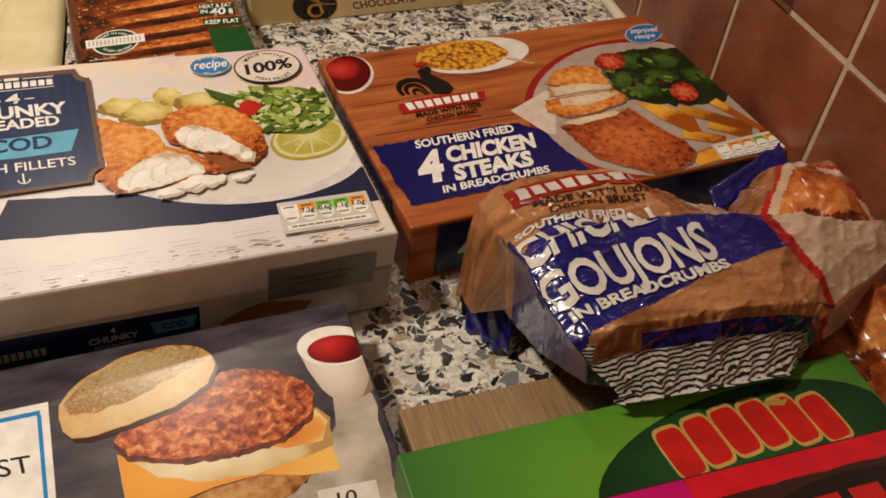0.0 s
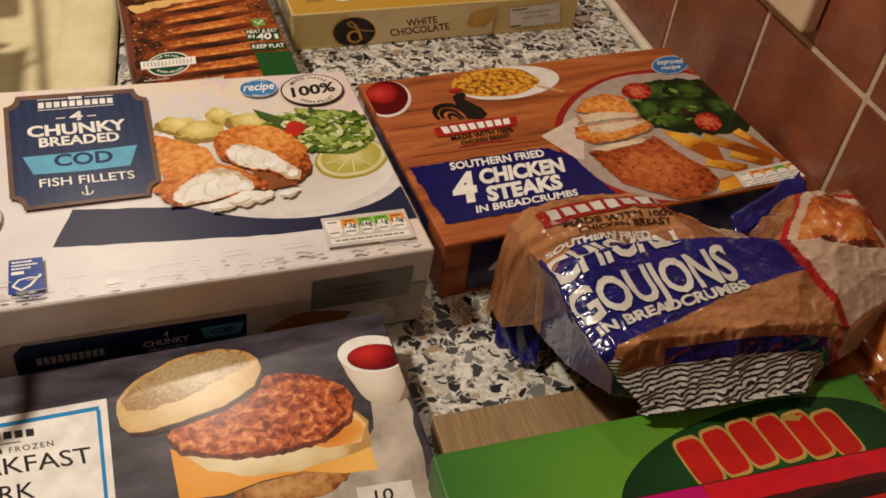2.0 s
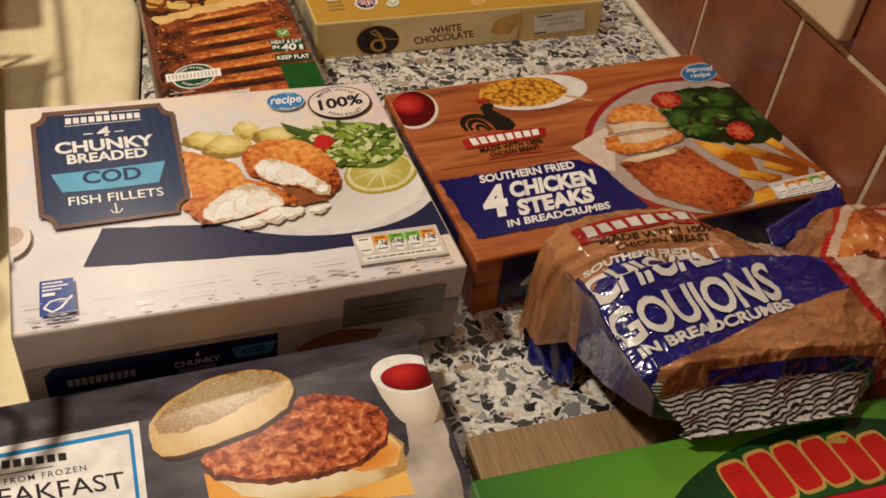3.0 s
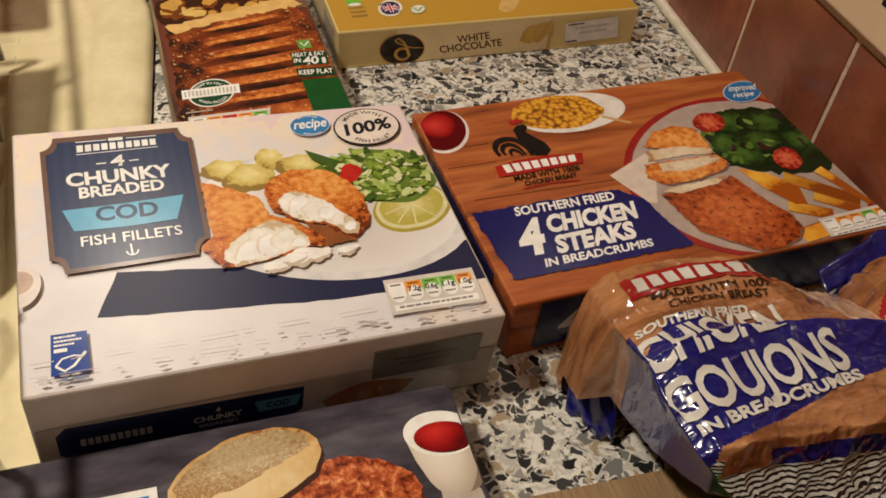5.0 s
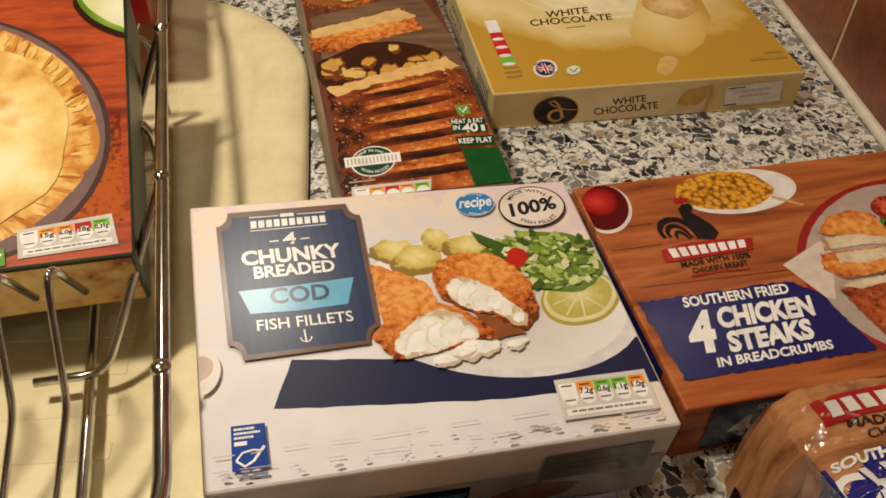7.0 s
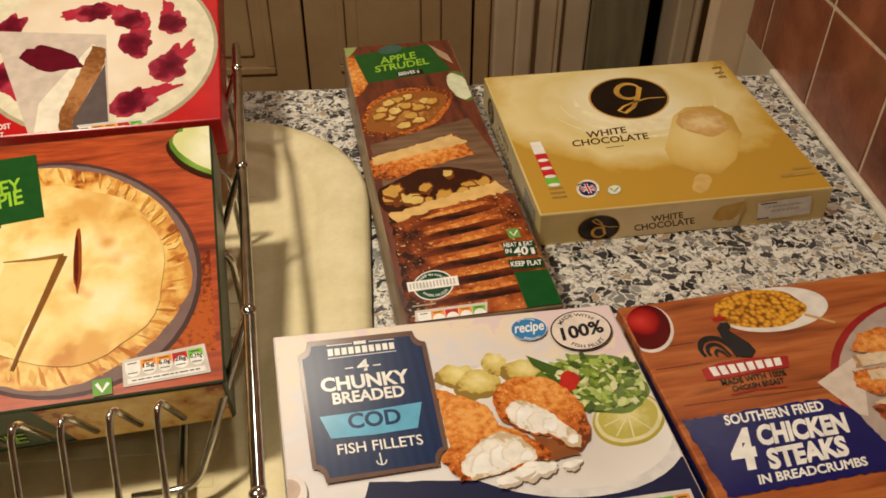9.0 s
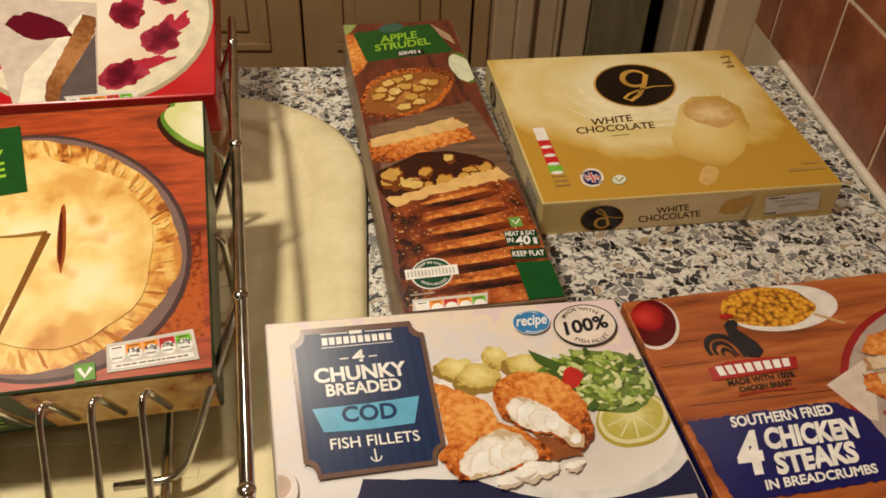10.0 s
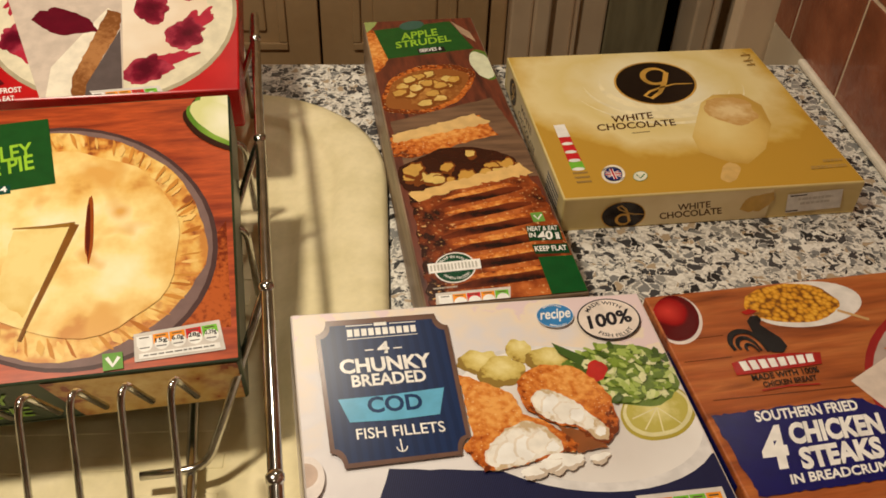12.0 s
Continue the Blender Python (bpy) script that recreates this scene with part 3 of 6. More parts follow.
    cod([(0.0842, 0.0584), (0.0874, 0.0672), (0.0964, 0.0752), (0.1074, 0.0790), (0.1158, 0.0750), (0.1215, 0.0653), (0.1214, 0.0589), (0.1120, 0.0574), (0.0991, 0.0535), (0.0868, 0.0521)], (0.1020, 0.0635), (((0.0856, 0.0552), (0.0923, 0.0655)), ((0.0900, 0.0550), (0.0995, 0.0663)), ((0.0959, 0.0685), (0.1051, 0.0728)), ((0.1002, 0.0565), (0.1083, 0.0691)), ((0.1076, 0.0594), (0.1144, 0.0710)), ((0.1140, 0.0596), (0.1193, 0.0646))), 6)
    poly(t, torn([(0.1087, 0.1032), (0.1159, 0.1110), (0.1263, 0.1141), (0.1407, 0.1108), (0.1497, 0.1017), (0.1542, 0.0892), (0.1539, 0.0766), (0.1521, 0.0680), (0.1439, 0.0601), (0.1346, 0.0662), (0.1314, 0.0720), (0.1215, 0.0747), (0.1096, 0.0849), (0.1080, 0.0941)], 0.002, 0.0006, 5), crumb_mat("breadcrumb_print", (0.1372, 0.1021), 0.026, 0.022), "fish_picture")
    cod([(0.1142, 0.0930), (0.1207, 0.0981), (0.1293, 0.0937), (0.1361, 0.0870), (0.1422, 0.0768), (0.1475, 0.0697), (0.1445, 0.0623), (0.1391, 0.0646), (0.1328, 0.0733), (0.1219, 0.0762), (0.1140, 0.0833)], (0.1298, 0.0824), (((0.1149, 0.0863), (0.1210, 0.0947)), ((0.1190, 0.0827), (0.1260, 0.0922)), ((0.1249, 0.0776), (0.1316, 0.0878)), ((0.1309, 0.0757), (0.1365, 0.0828)), ((0.1357, 0.0708), (0.1404, 0.0763)), ((0.1400, 0.0660), (0.1450, 0.0706))), 16)
    for k, (c, w) in enumerate((((0.1174, 0.0537), 0.010), ((0.1242, 0.0530), 0.006), ((0.1373, 0.0537), 0.005), ((0.1049, 0.0501), 0.007), ((0.1125, 0.0525), 0.006))):
        blob(t, (c[0] + 0.0005, c[1] - 0.001), (c[0] + w, c[1] + 0.001), (c[0], c[1] + w * 0.42), ink(206, 190, 172), "fish_picture", 0.2, k)
        blob(t, c, (c[0] + w, c[1] + 0.001), (c[0], c[1] + w * 0.42), ink(247, 243, 236), "fish_picture", 0.2, k)
    # the shaped name panel
    for g, mat, nm in ((bil((0.0118, 0.1555), (0.0817, 0.1563), (0.0786, 0.0628), (0.0132, 0.0610)), ink(112, 84, 72), "panel_border"), (bil((0.0141, 0.1516), (0.0793, 0.1524), (0.0766, 0.0650), (0.0154, 0.0638)), tex_mat("navy_board_print", two((21, 40, 80), (25, 46, 89)), 60, 3, 0.26, kind="wave", distort=0.4), "name_panel")):
        pts, n = [], 0.10
        for (s, tt, a0) in ((0, 0, 90), (1, 0, 180), (1, 1, 270), (0, 1, 0)):
            for k in range(7):
                a = radians(a0 - 15 * k)
                pts.append(g(s + n * 0.85 * math.cos(a) * 1.0, tt + n * math.sin(a)))
        board = poly(t, pts, mat, nm)
    t.owner = board
    g = bil((0.0279, 0.1531), (0.0649, 0.1531), (0.0646, 0.1413), (0.0276, 0.1405))
    quad(t, g, 0.40, 0.58, 0.06, 0.26, WHITE, "small_print")
    for s in (0.0, 0.62):
        quad(t, g, s, s + 0.38, 0.14, 0.19, WHITE, "printed_line")
    quad(t, g, 0.0, 1.0, 0.92, 0.96, WHITE, "printed_line")
    for k in range(10):
        quad(t, g, 0.1 * k + 0.01, 0.1 * k + 0.085, 0.38, 0.80, WHITE, "maker_name_block")
    text(t, "4", (0.0421, 0.1297), (0.0483, 0.1299), (0.0425, 0.1381), WHITE, 0.03)
    stroke(t, [(0.0359, 0.1328), (0.0403, 0.1329)], 0.0008, WHITE)
    stroke(t, [(0.0506, 0.1330), (0.0549, 0.1331)], 0.0008, WHITE)
    text(t, "CHUNKY", (0.0222, 0.1178), (0.0685, 0.1181), (0.0221, 0.1276), WHITE, 0.035)
    text(t, "BREADED", (0.0271, 0.1087), (0.0641, 0.1089), (0.0271, 0.1166), WHITE, 0.03)
    poly(t, [(0.0195, 0.1017), (0.0459, 0.1022), (0.0717, 0.1039), (0.0668, 0.0874), (0.0445, 0.0864), (0.0237, 0.0872)], ink(104, 178, 214), "printed_panel")
    text(t, "COD", (0.0329, 0.0917), (0.0595, 0.0915), (0.0331, 0.1018), ink(24, 54, 96), 0.03)
    text(t, "FISH FILLETS", (0.0259, 0.0767), (0.0678, 0.0767), (0.0259, 0.0831), WHITE, 0.01)
    stroke(t, [(0.0457, 0.0749), (0.0459, 0.0677)], 0.0007, WHITE)
    stroke(t, arc((0.0460, 0.0705), 0.0024, 0.0028, 180, 360, 10), 0.0006, WHITE)
    t.owner = ob
    ring(t, (0.1415, 0.1483), (0.1520, 0.1478), (0.1398, 0.1393), 0.97, ink(232, 236, 240), ink(62, 130, 190))
    text(t, "recipe", (0.1326, 0.1456), (0.1498, 0.1461), (0.1345, 0.1532), WHITE, 0.02)
    arc_text(t, "IMPROVED", (0.1415, 0.1483), 0.0074, 130, 50, 0.0013, WHITE, 0.01)
    arc_text(t, "IMPROVED", (0.1415, 0.1483), 0.0086, 235, 305, 0.0013, WHITE, 0.01)
    c = (0.1710, 0.1431)
    ring(t, c, (0.1890, 0.1416), (0.1673, 0.1274), 0.95, ink(40, 38, 44), ink(232, 218, 206))
    text(t, "100%", (0.1580, 0.1361), (0.1840, 0.1398), (0.1590, 0.1463), ink(40, 38, 44), 0.035)
    arc_text(t, "MADE WITH", c, 0.0112, 150, 40, 0.0026, ink(40, 38, 44), 0.015)
    arc_text(t, "FISH FILLET", c, 0.0142, 228, 322, 0.0026, ink(40, 38, 44), 0.015)
    nutrition(t, (0.1470, 0.0303), (0.1894, 0.0301), (0.1884, 0.0087), (0.1451, 0.0093), "waggA".lower(), ("", "7.2g", "0.6g", "1.1g", "1.0g"))
    g = bil((0.0117, 0.0281), (0.0248, 0.0279), (0.0248, 0.0071), (0.0110, 0.0070))
    quad(t, g, 0, 1, 0, 1, ink(30, 66, 150), "printed_badge")
    bars(t, g, [(0.06, 0.11, 0.08, 0.7), (0.16, 0.21, 0.08, 0.85), (0.26, 0.31, 0.08, 0.65)], WHITE, 2)
    quad(t, g, 0.08, 0.44, 0.37, 0.46, WHITE, "small_print")
    stroke(t, [g(0.12, 0.78), g(0.3, 0.62), g(0.6, 0.58), g(0.85, 0.62), g(0.92, 0.55)], 0.0008, WHITE)
    stroke(t, [g(0.12, 0.78), g(0.35, 0.92), g(0.6, 0.82), g(0.92, 0.52)], 0.0011, WHITE)
    quad(t, bil((0.0125, 0.0066), (0.0241, 0.0062), (0.0241, 0.0031), (0.0125, 0.0036)), 0, 1, 0.3, 0.8, ink(120, 130, 160), "small_print")
    blob(t, (0.0008, 0.0572), (0.0095, 0.0585), (0.0009, 0.0447), ink(232, 222, 216), "cup_picture", 0.0)
    blob(t, (0.0005, 0.0592), (0.0067, 0.0601), (0.0007, 0.0525), ink(200, 176, 160), "cup_picture", 0.0)
    # the whitewashed boards of the picture: joints and rubbed specks
    rnd = random.Random(21)
    for v in (0.0075, 0.0145):
        u = 0.004
        while u < 0.185:
            e = u + rnd.uniform(0.004, 0.016)
            stroke(t, [(u, v + rnd.uniform(-0.0005, 0.0005)), (min(e, 0.19), v + rnd.uniform(-0.0005, 0.0005))], rnd.uniform(0.00015, 0.0005), ink(196, 188, 186), "board_line")
            u = e + rnd.uniform(0.001, 0.014)
    for k in range(46):
        u, v = rnd.uniform(0.004, 0.19), 0.0022 + abs(rnd.gauss(0, 0.0035))
        w = rnd.uniform(0.0005, 0.0022)
        blob(t, (u, v), (u + w, v), (u, v + w * 0.3), ink(172, 160, 154) if k % 2 else ink(208, 200, 196), "rubbed_mark", 0.3, k, 10)
    # front: the top's print again in dimmer inks, the face's shade painted in
    poly(fr, [(0.0012, 0.0012), (fr.w - 0.0012, 0.0012), (fr.w - 0.0012, 0.030), (0.0012, 0.030)], tex_mat("shaded_front_print", two((150, 136, 130), (196, 182, 172)), 30, 3, 0.4), "printed_front")
    poly(fr, [(0.012, 0.005), (0.100, 0.005), (0.106, 0.010), (0.106, 0.027), (0.012, 0.029), (0.008, 0.024), (0.008, 0.010)], ink(22, 34, 66), "name_panel")
    g = bil((0.016, 0.022), (0.044, 0.022), (0.044, 0.012), (0.016, 0.012))
    for k in range(10):
        quad(fr, g, 0.1 * k + 0.01, 0.1 * k + 0.085, 0.3, 0.8, ink(150, 150, 160), "maker_name_block")
    text(fr, "CHUNKY", (0.060, 0.0145), (0.080, 0.0145), (0.060, 0.0185), ink(180, 180, 186), 0.03)
    text(fr, "BREADED", (0.062, 0.0105), (0.078, 0.0105), (0.062, 0.0130), ink(140, 140, 150), 0.03)
    text(fr, "4", (0.069, 0.020), (0.071, 0.020), (0.069, 0.0235), ink(180, 180, 186), 0.03)
    poly(fr, [(0.085, 0.022), (0.105, 0.022), (0.103, 0.014), (0.087, 0.014)], ink(84, 136, 164))
    text(fr, "COD", (0.090, 0.016), (0.100, 0.016), (0.090, 0.020), ink(22, 40, 70), 0.03)
    blob(fr, (0.145, 0.008), (0.180, 0.008), (0.145, 0.024), ink(186, 180, 176), "picture", 0.0)
    blob(fr, (0.135, 0.012), (0.155, 0.014), (0.135, 0.021), ink(150, 90, 44), "fish_picture", 0.12, 4)
    # date panel greyed down, with the shade of this side in its colour
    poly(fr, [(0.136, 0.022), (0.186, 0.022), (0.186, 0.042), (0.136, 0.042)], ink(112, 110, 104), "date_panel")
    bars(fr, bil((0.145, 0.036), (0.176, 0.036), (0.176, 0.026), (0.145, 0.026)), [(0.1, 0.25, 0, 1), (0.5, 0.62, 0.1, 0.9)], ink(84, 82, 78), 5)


def steak_box():
    wood = tex_mat("orange_wood_print", [(0.22, lin((74, 34, 14))), (0.38, lin((140, 72, 34))), (0.5, lin((166, 88, 42))), (0.62, lin((184, 108, 56))), (0.8, lin((128, 64, 28)))], 16, 8, 0.36, stretch=(0.5, 5, 5), distort=0.8, fine=0.12)
    ob, t, fr = carton("chicken_steak_box", "orange wood-print carton of southern fried chicken steaks", (0.0838, 0.5905, 0.9358), (0, 0, 7.0), (0.2218, 0.1539, 0.0358), wood, size=(0.969, 0.966, 1.0))
    for a, b in (((-0.0146, -0.0066), (0.0567, -0.0044)), ((0.0035, 0.1012), (0.0313, 0.1011)), ((0.0083, 0.0735), (0.0948, 0.0710)), ((0.0012, 0.1168), (0.0332, 0.1173))):
        stroke(t, [a, b], 0.0006, ink(88, 44, 20), "plank_line")
    # plates and food
    blob(t, (0.0124, 0.1332), (0.0271, 0.1327), (0.0080, 0.1140), ink(226, 214, 206), "dish_picture", 0.0)
    blob(t, (0.0121, 0.1346), (0.0258, 0.1343), (0.0081, 0.1165), grad_mat("ketchup_print", (0.0098, 0.1403), 0.012, 0.012, [(0, lin((206, 60, 50))), (0.8, lin((150, 18, 20))), (1.2, lin((90, 8, 12)))], 60, 0.15), "ketchup_picture", 0.0)
    blob(t, (0.0924, 0.1345), (0.1277, 0.1335), (0.0870, 0.1161), ink(228, 222, 216), "dish_picture", 0.0)
    blob(t, (0.0845, 0.1362), (0.1133, 0.1337), (0.0796, 0.1203), tex_mat("corn_print", [(0.0, lin((240, 190, 70))), (0.5, lin((214, 146, 34))), (0.8, lin((120, 70, 20)))], 330, 2, 0.36, kind="voronoi"), "corn_picture", 0.05, 3)
    stroke(t, [(0.1085, 0.1264), (0.1230, 0.1166)], 0.0022, ink(206, 164, 110), "stick_picture")
    c = (0.1704, 0.0614)
    blob(t, c, (0.1008, 0.0841), (0.1327, -0.0023), ink(150, 36, 34), "plate_picture", 0.0)
    blob(t, c, (0.1047, 0.0826), (0.1347, 0.0011), ink(178, 160, 150), "plate_picture", 0.01)
    poly(t, [(0.0875, 0.0750), (0.1164, 0.0881), (0.1208, 0.0846), (0.1019, 0.0478), (0.0979, 0.0498)], ink(216, 200, 186), "paper_picture")
    leaf = lambda c: grad_mat("spinach_print", c, 0.014, 0.012, [(0.1, lin((74, 104, 40))), (0.6, lin((42, 70, 26))), (1.2, lin((20, 38, 16)))], 160, 0.4)
    poly(t, torn([(0.1606, 0.1006), (0.1928, 0.1173), (0.2261, 0.1076), (0.2231, 0.0548), (0.2084, 0.0482), (0.1821, 0.0540), (0.1598, 0.0662)], 0.004, 0.002, 2), ink(26, 42, 20), "salad_picture")
    for k, (c, a, b) in enumerate((((0.1823, 0.1041), (0.2001, 0.1059), (0.1789, 0.0940)), ((0.2047, 0.0994), (0.2236, 0.0982), (0.1988, 0.0858)), ((0.1739, 0.0756), (0.1891, 0.0660), (0.1647, 0.0651)), ((0.2165, 0.0780), (0.2200, 0.0605), (0.2062, 0.0724)), ((0.1909, 0.0835), (0.2062, 0.0816), (0.1860, 0.0755)), ((0.1678, 0.0859), (0.1792, 0.0860), (0.1647, 0.0776)))):
        blob(t, c, a, b, leaf(c), "leaf_picture", 0.12, k)
    leaves(t, (0.1893, 0.0878), (0.2121, 0.0712), (0.1659, 0.0686), [ink(120, 146, 62), ink(84, 112, 42), ink(30, 48, 22), ink(58, 34, 34)], 34, 0.0034, 31)
    chip = lambda c, f=1.0: grad_mat("chip_print", c, 0.03, 0.012, [(0, lin((244 * f, 186 * f, 66 * f))), (0.7, lin((224 * f, 146 * f, 40 * f))), (1.4, lin((166 * f, 84 * f, 22 * f)))], 180, 0.4)
    for a, b, w, f in (((0.1836, 0.0507), (0.2142, 0.0221), 0.0085, 0.84), ((0.1713, 0.0286), (0.1917, 0.0161), 0.0080, 0.92), ((0.2077, 0.0520), (0.2214, 0.0194), 0.0075, 1.0), ((0.1906, 0.0321), (0.2088, 0.0155), 0.0065, 0.9), ((0.1636, 0.0045), (0.1872, 0.0085), 0.0105, 1.0)):
        stroke(t, [a, b], w * 1.16, ink(160, 90, 30), "chip_picture")
        stroke(t, [a, b], w, chip(a, f), "chip_picture")
    poly(t, [(0.1617, 0.0634), (0.1765, 0.0552), (0.1870, 0.0404), (0.1830, 0.0270), (0.1760, 0.0286), (0.1668, 0.0450)], chip((0.1694, 0.0544)), "chip_picture")
    white = lambda c: grad_mat("chicken_flesh_print", c, 0.02, 0.01, [(0.1, lin((232, 214, 186))), (0.9, lin((212, 184, 148))), (1.3, lin((178, 132, 92)))], 240, 0.5)
    for crust, dark, flesh, k in (
            ([(0.1185, 0.0933), (0.1294, 0.1045), (0.1464, 0.1083), (0.1568, 0.1027), (0.1573, 0.0849), (0.1497, 0.0834), (0.1358, 0.0876)], False, [(0.1175, 0.0897), (0.1367, 0.0894), (0.1566, 0.0838), (0.1570, 0.0786), (0.1388, 0.0813), (0.1146, 0.0804)], 1),
            ([(0.1102, 0.0784), (0.1201, 0.0786), (0.1563, 0.0775), (0.1596, 0.0700), (0.1544, 0.0650), (0.1343, 0.0605), (0.1140, 0.0603), (0.1072, 0.0683)], False, [(0.1196, 0.0775), (0.1560, 0.0770), (0.1560, 0.0720), (0.1339, 0.0683), (0.1177, 0.0707)], 2),
            ([(0.1075, 0.0532), (0.1194, 0.0556), (0.1438, 0.0548), (0.1542, 0.0590), (0.1567, 0.0519), (0.1602, 0.0390), (0.1680, 0.0232), (0.1686, 0.0117), (0.1611, 0.0051), (0.1459, 0.0000), (0.1355, 0.0025), (0.1257, 0.0114), (0.1127, 0.0227), (0.1093, 0.0395)], True, [(0.1088, 0.0558), (0.1531, 0.0598), (0.1435, 0.0543), (0.1173, 0.0516)], 3)):
        m = (sum(p[0] for p in crust) / len(crust), sum(p[1] for p in crust) / len(crust))
        sh = [(p[0] + 0.0008, p[1] - 0.0016) for p in crust]
        poly(t, torn(sh, 0.003, 0.0006, k + 5), ink(128, 92, 72), "shade_picture")
        poly(t, torn(crust, 0.002, 0.0007, k), crumb_mat("breadcrumb_print", m, 0.034 if dark else 0.026, 0.026 if dark else 0.014, dark), "chicken_picture")
        poly(t, torn(flesh, 0.002, 0.0006, k + 9), white((sum(p[0] for p in flesh) / len(flesh), sum(p[1] for p in flesh) / len(flesh))), "chicken_picture")
    for c, a, b, s in (((0.1697, 0.1061), (0.1800, 0.1046), (0.1651, 0.0970), 1), ((0.1962, 0.0644), (0.2024, 0.0593), (0.1894, 0.0560), 2)):
        blob(t, c, a, b, grad_mat("tomato_print", c, 0.009, 0.009, [(0.2, lin((214, 110, 72))), (0.7, lin((192, 66, 44))), (1.1, lin((140, 28, 22)))], 420, 0.6), "tomato_picture", 0.05, s)
    # panel and words
    poly(t, torn([(0.0030, 0.0639), (0.0842, 0.0636), (0.0961, 0.0535), (0.1041, 0.0144), (0.0062, 0.0147), (0.0043, 0.0366)], 0.0025, 0.0007, 3), ink(22, 22, 92), "name_panel")
    t.owner = ob.children[-1]
    text(t, "SOUTHERN FRIED", (0.0242, 0.0564), (0.0810, 0.0558), (0.0255, 0.0630), WHITE, 0.03)
    text(t, "4", (0.0155, 0.0285), (0.0292, 0.0282), (0.0228, 0.0535), WHITE, 0.05)
    text(t, "CHICKEN", (0.0353, 0.0408), (0.0861, 0.0400), (0.0389, 0.0535), WHITE, 0.05)
    text(t, "STEAKS", (0.0339, 0.0261), (0.0784, 0.0266), (0.0370, 0.0383), WHITE, 0.05)
    text(t, "IN BREADCRUMBS", (0.0243, 0.0188), (0.0836, 0.0188), (0.0257, 0.0242), WHITE, 0.03)
    t.owner = ob
    black = ink(22, 20, 20)
    poly(t, [(0.0513, 0.1255), (0.0549, 0.1288), (0.0593, 0.1292), (0.0602, 0.1258), (0.0574, 0.1221), (0.0604, 0.1167), (0.0644, 0.1103), (0.0652, 0.1037), (0.0608, 0.0995), (0.0546, 0.1007), (0.0517, 0.1075), (0.0506, 0.1156)], black, "printed_badge")
    for line, w in (([(0.0350, 0.1049), (0.0341, 0.1105), (0.0370, 0.1164), (0.0425, 0.1189), (0.0487, 0.1172), (0.0523, 0.1101), (0.0530, 0.1013)], 0.0034), ([(0.0384, 0.1049), (0.0376, 0.1084), (0.0399, 0.1129), (0.0444, 0.1137), (0.0480, 0.1098), (0.0495, 0.1026)], 0.0026), ([(0.0418, 0.1035), (0.0415, 0.1066), (0.0439, 0.1089), (0.0465, 0.1064), (0.0478, 0.1020)], 0.0020)):
        stroke(t, [p.xy for p in bend([(u, v, 0) for u, v in line], 0.004, 4)], lambda u, w=w: w * (0.35 + 0.75 * math.sin(math.pi * min(1, 0.12 + 0.8 * u))), black, "printed_badge")
    poly(t, [(0.0511, 0.1329), (0.0565, 0.1347), (0.0613, 0.1327), (0.0573, 0.1304), (0.0529, 0.1304)], ink(170, 34, 28), "printed_badge")
    poly(t, [(0.0285, 0.0962), (0.0408, 0.0990), (0.0610, 0.0990), (0.0812, 0.0966), (0.0777, 0.0884), (0.0574, 0.0880), (0.0357, 0.0874), (0.0278, 0.0876)], ink(166, 36, 30), "printed_ribbon")
    g = bil((0.0322, 0.0976), (0.0772, 0.0970), (0.0752, 0.0894), (0.0326, 0.0886))
    for k in range(8):
        quad(t, g, 0.125 * k + 0.012, 0.125 * k + 0.105, 0.1, 0.85, WHITE, "maker_name_block")
    text(t, "MADE WITH 100%", (0.0345, 0.0826), (0.0735, 0.0830), (0.0352, 0.0868), ink(40, 24, 14), 0.03)
    text(t, "CHICKEN BREAST", (0.0385, 0.0775), (0.0695, 0.0780), (0.0392, 0.0812), ink(40, 24, 14), 0.03)
    stroke(t, [(0.0365, 0.0756), (0.0520, 0.0766), (0.0695, 0.0752)], 0.0009, ink(166, 36, 30))
    ring(t, (0.2088, 0.1301), (0.2222, 0.1289), (0.2030, 0.1195), 0.95, ink(210, 220, 230), ink(48, 112, 170))
    text(t, "improved", (0.2002, 0.1318), (0.2190, 0.1303), (0.2037, 0.1379), WHITE, 0.01)
    text(t, "recipe", (0.1995, 0.1253), (0.2139, 0.1246), (0.2022, 0.1299), WHITE, 0.01)
    nutrition(t, (0.1802, 0.0150), (0.2259, 0.0166), (0.2235, 0.0006), (0.1785, -0.0011), "waaga", ("", "", "", "", ""))
    # front: navy and white darker than on top, its shade put into the inks
    poly(fr, [(0.014, 0.003), (0.200, 0.003), (0.200, 0.034), (0.014, 0.034)], ink(20, 24, 66), "name_panel")
    text(fr, "4", (0.026, 0.009), (0.037, 0.009), (0.026, 0.024), ink(206, 202, 200), 0.03)
    text(fr, "SOUTHERN FRIED", (0.036, 0.0275), (0.074, 0.0275), (0.036, 0.0315), ink(206, 202, 200), 0.03)
    text(fr, "CHICKEN", (0.040, 0.0175), (0.076, 0.0175), (0.040, 0.0258), ink(206, 202, 200), 0.03)
    text(fr, "STEAKS", (0.043, 0.009), (0.074, 0.009), (0.043, 0.0162), ink(206, 202, 200), 0.03)
    text(fr, "IN BREADCRUMBS", (0.036, 0.004), (0.078, 0.004), (0.036, 0.0072), ink(206, 202, 200), 0.03)
    side = Face(ob, t.h, fr.h, Matrix(((0, 0, -1, -0.0003), (-1, 0, 0, t.h), (0, 1, 0, 0), (0, 0, 0, 1))))
    poly(side, [(0.040, 0.003), (0.130, 0.003), (0.130, 0.033), (0.040, 0.033)], ink(22, 28, 96), "name_panel")
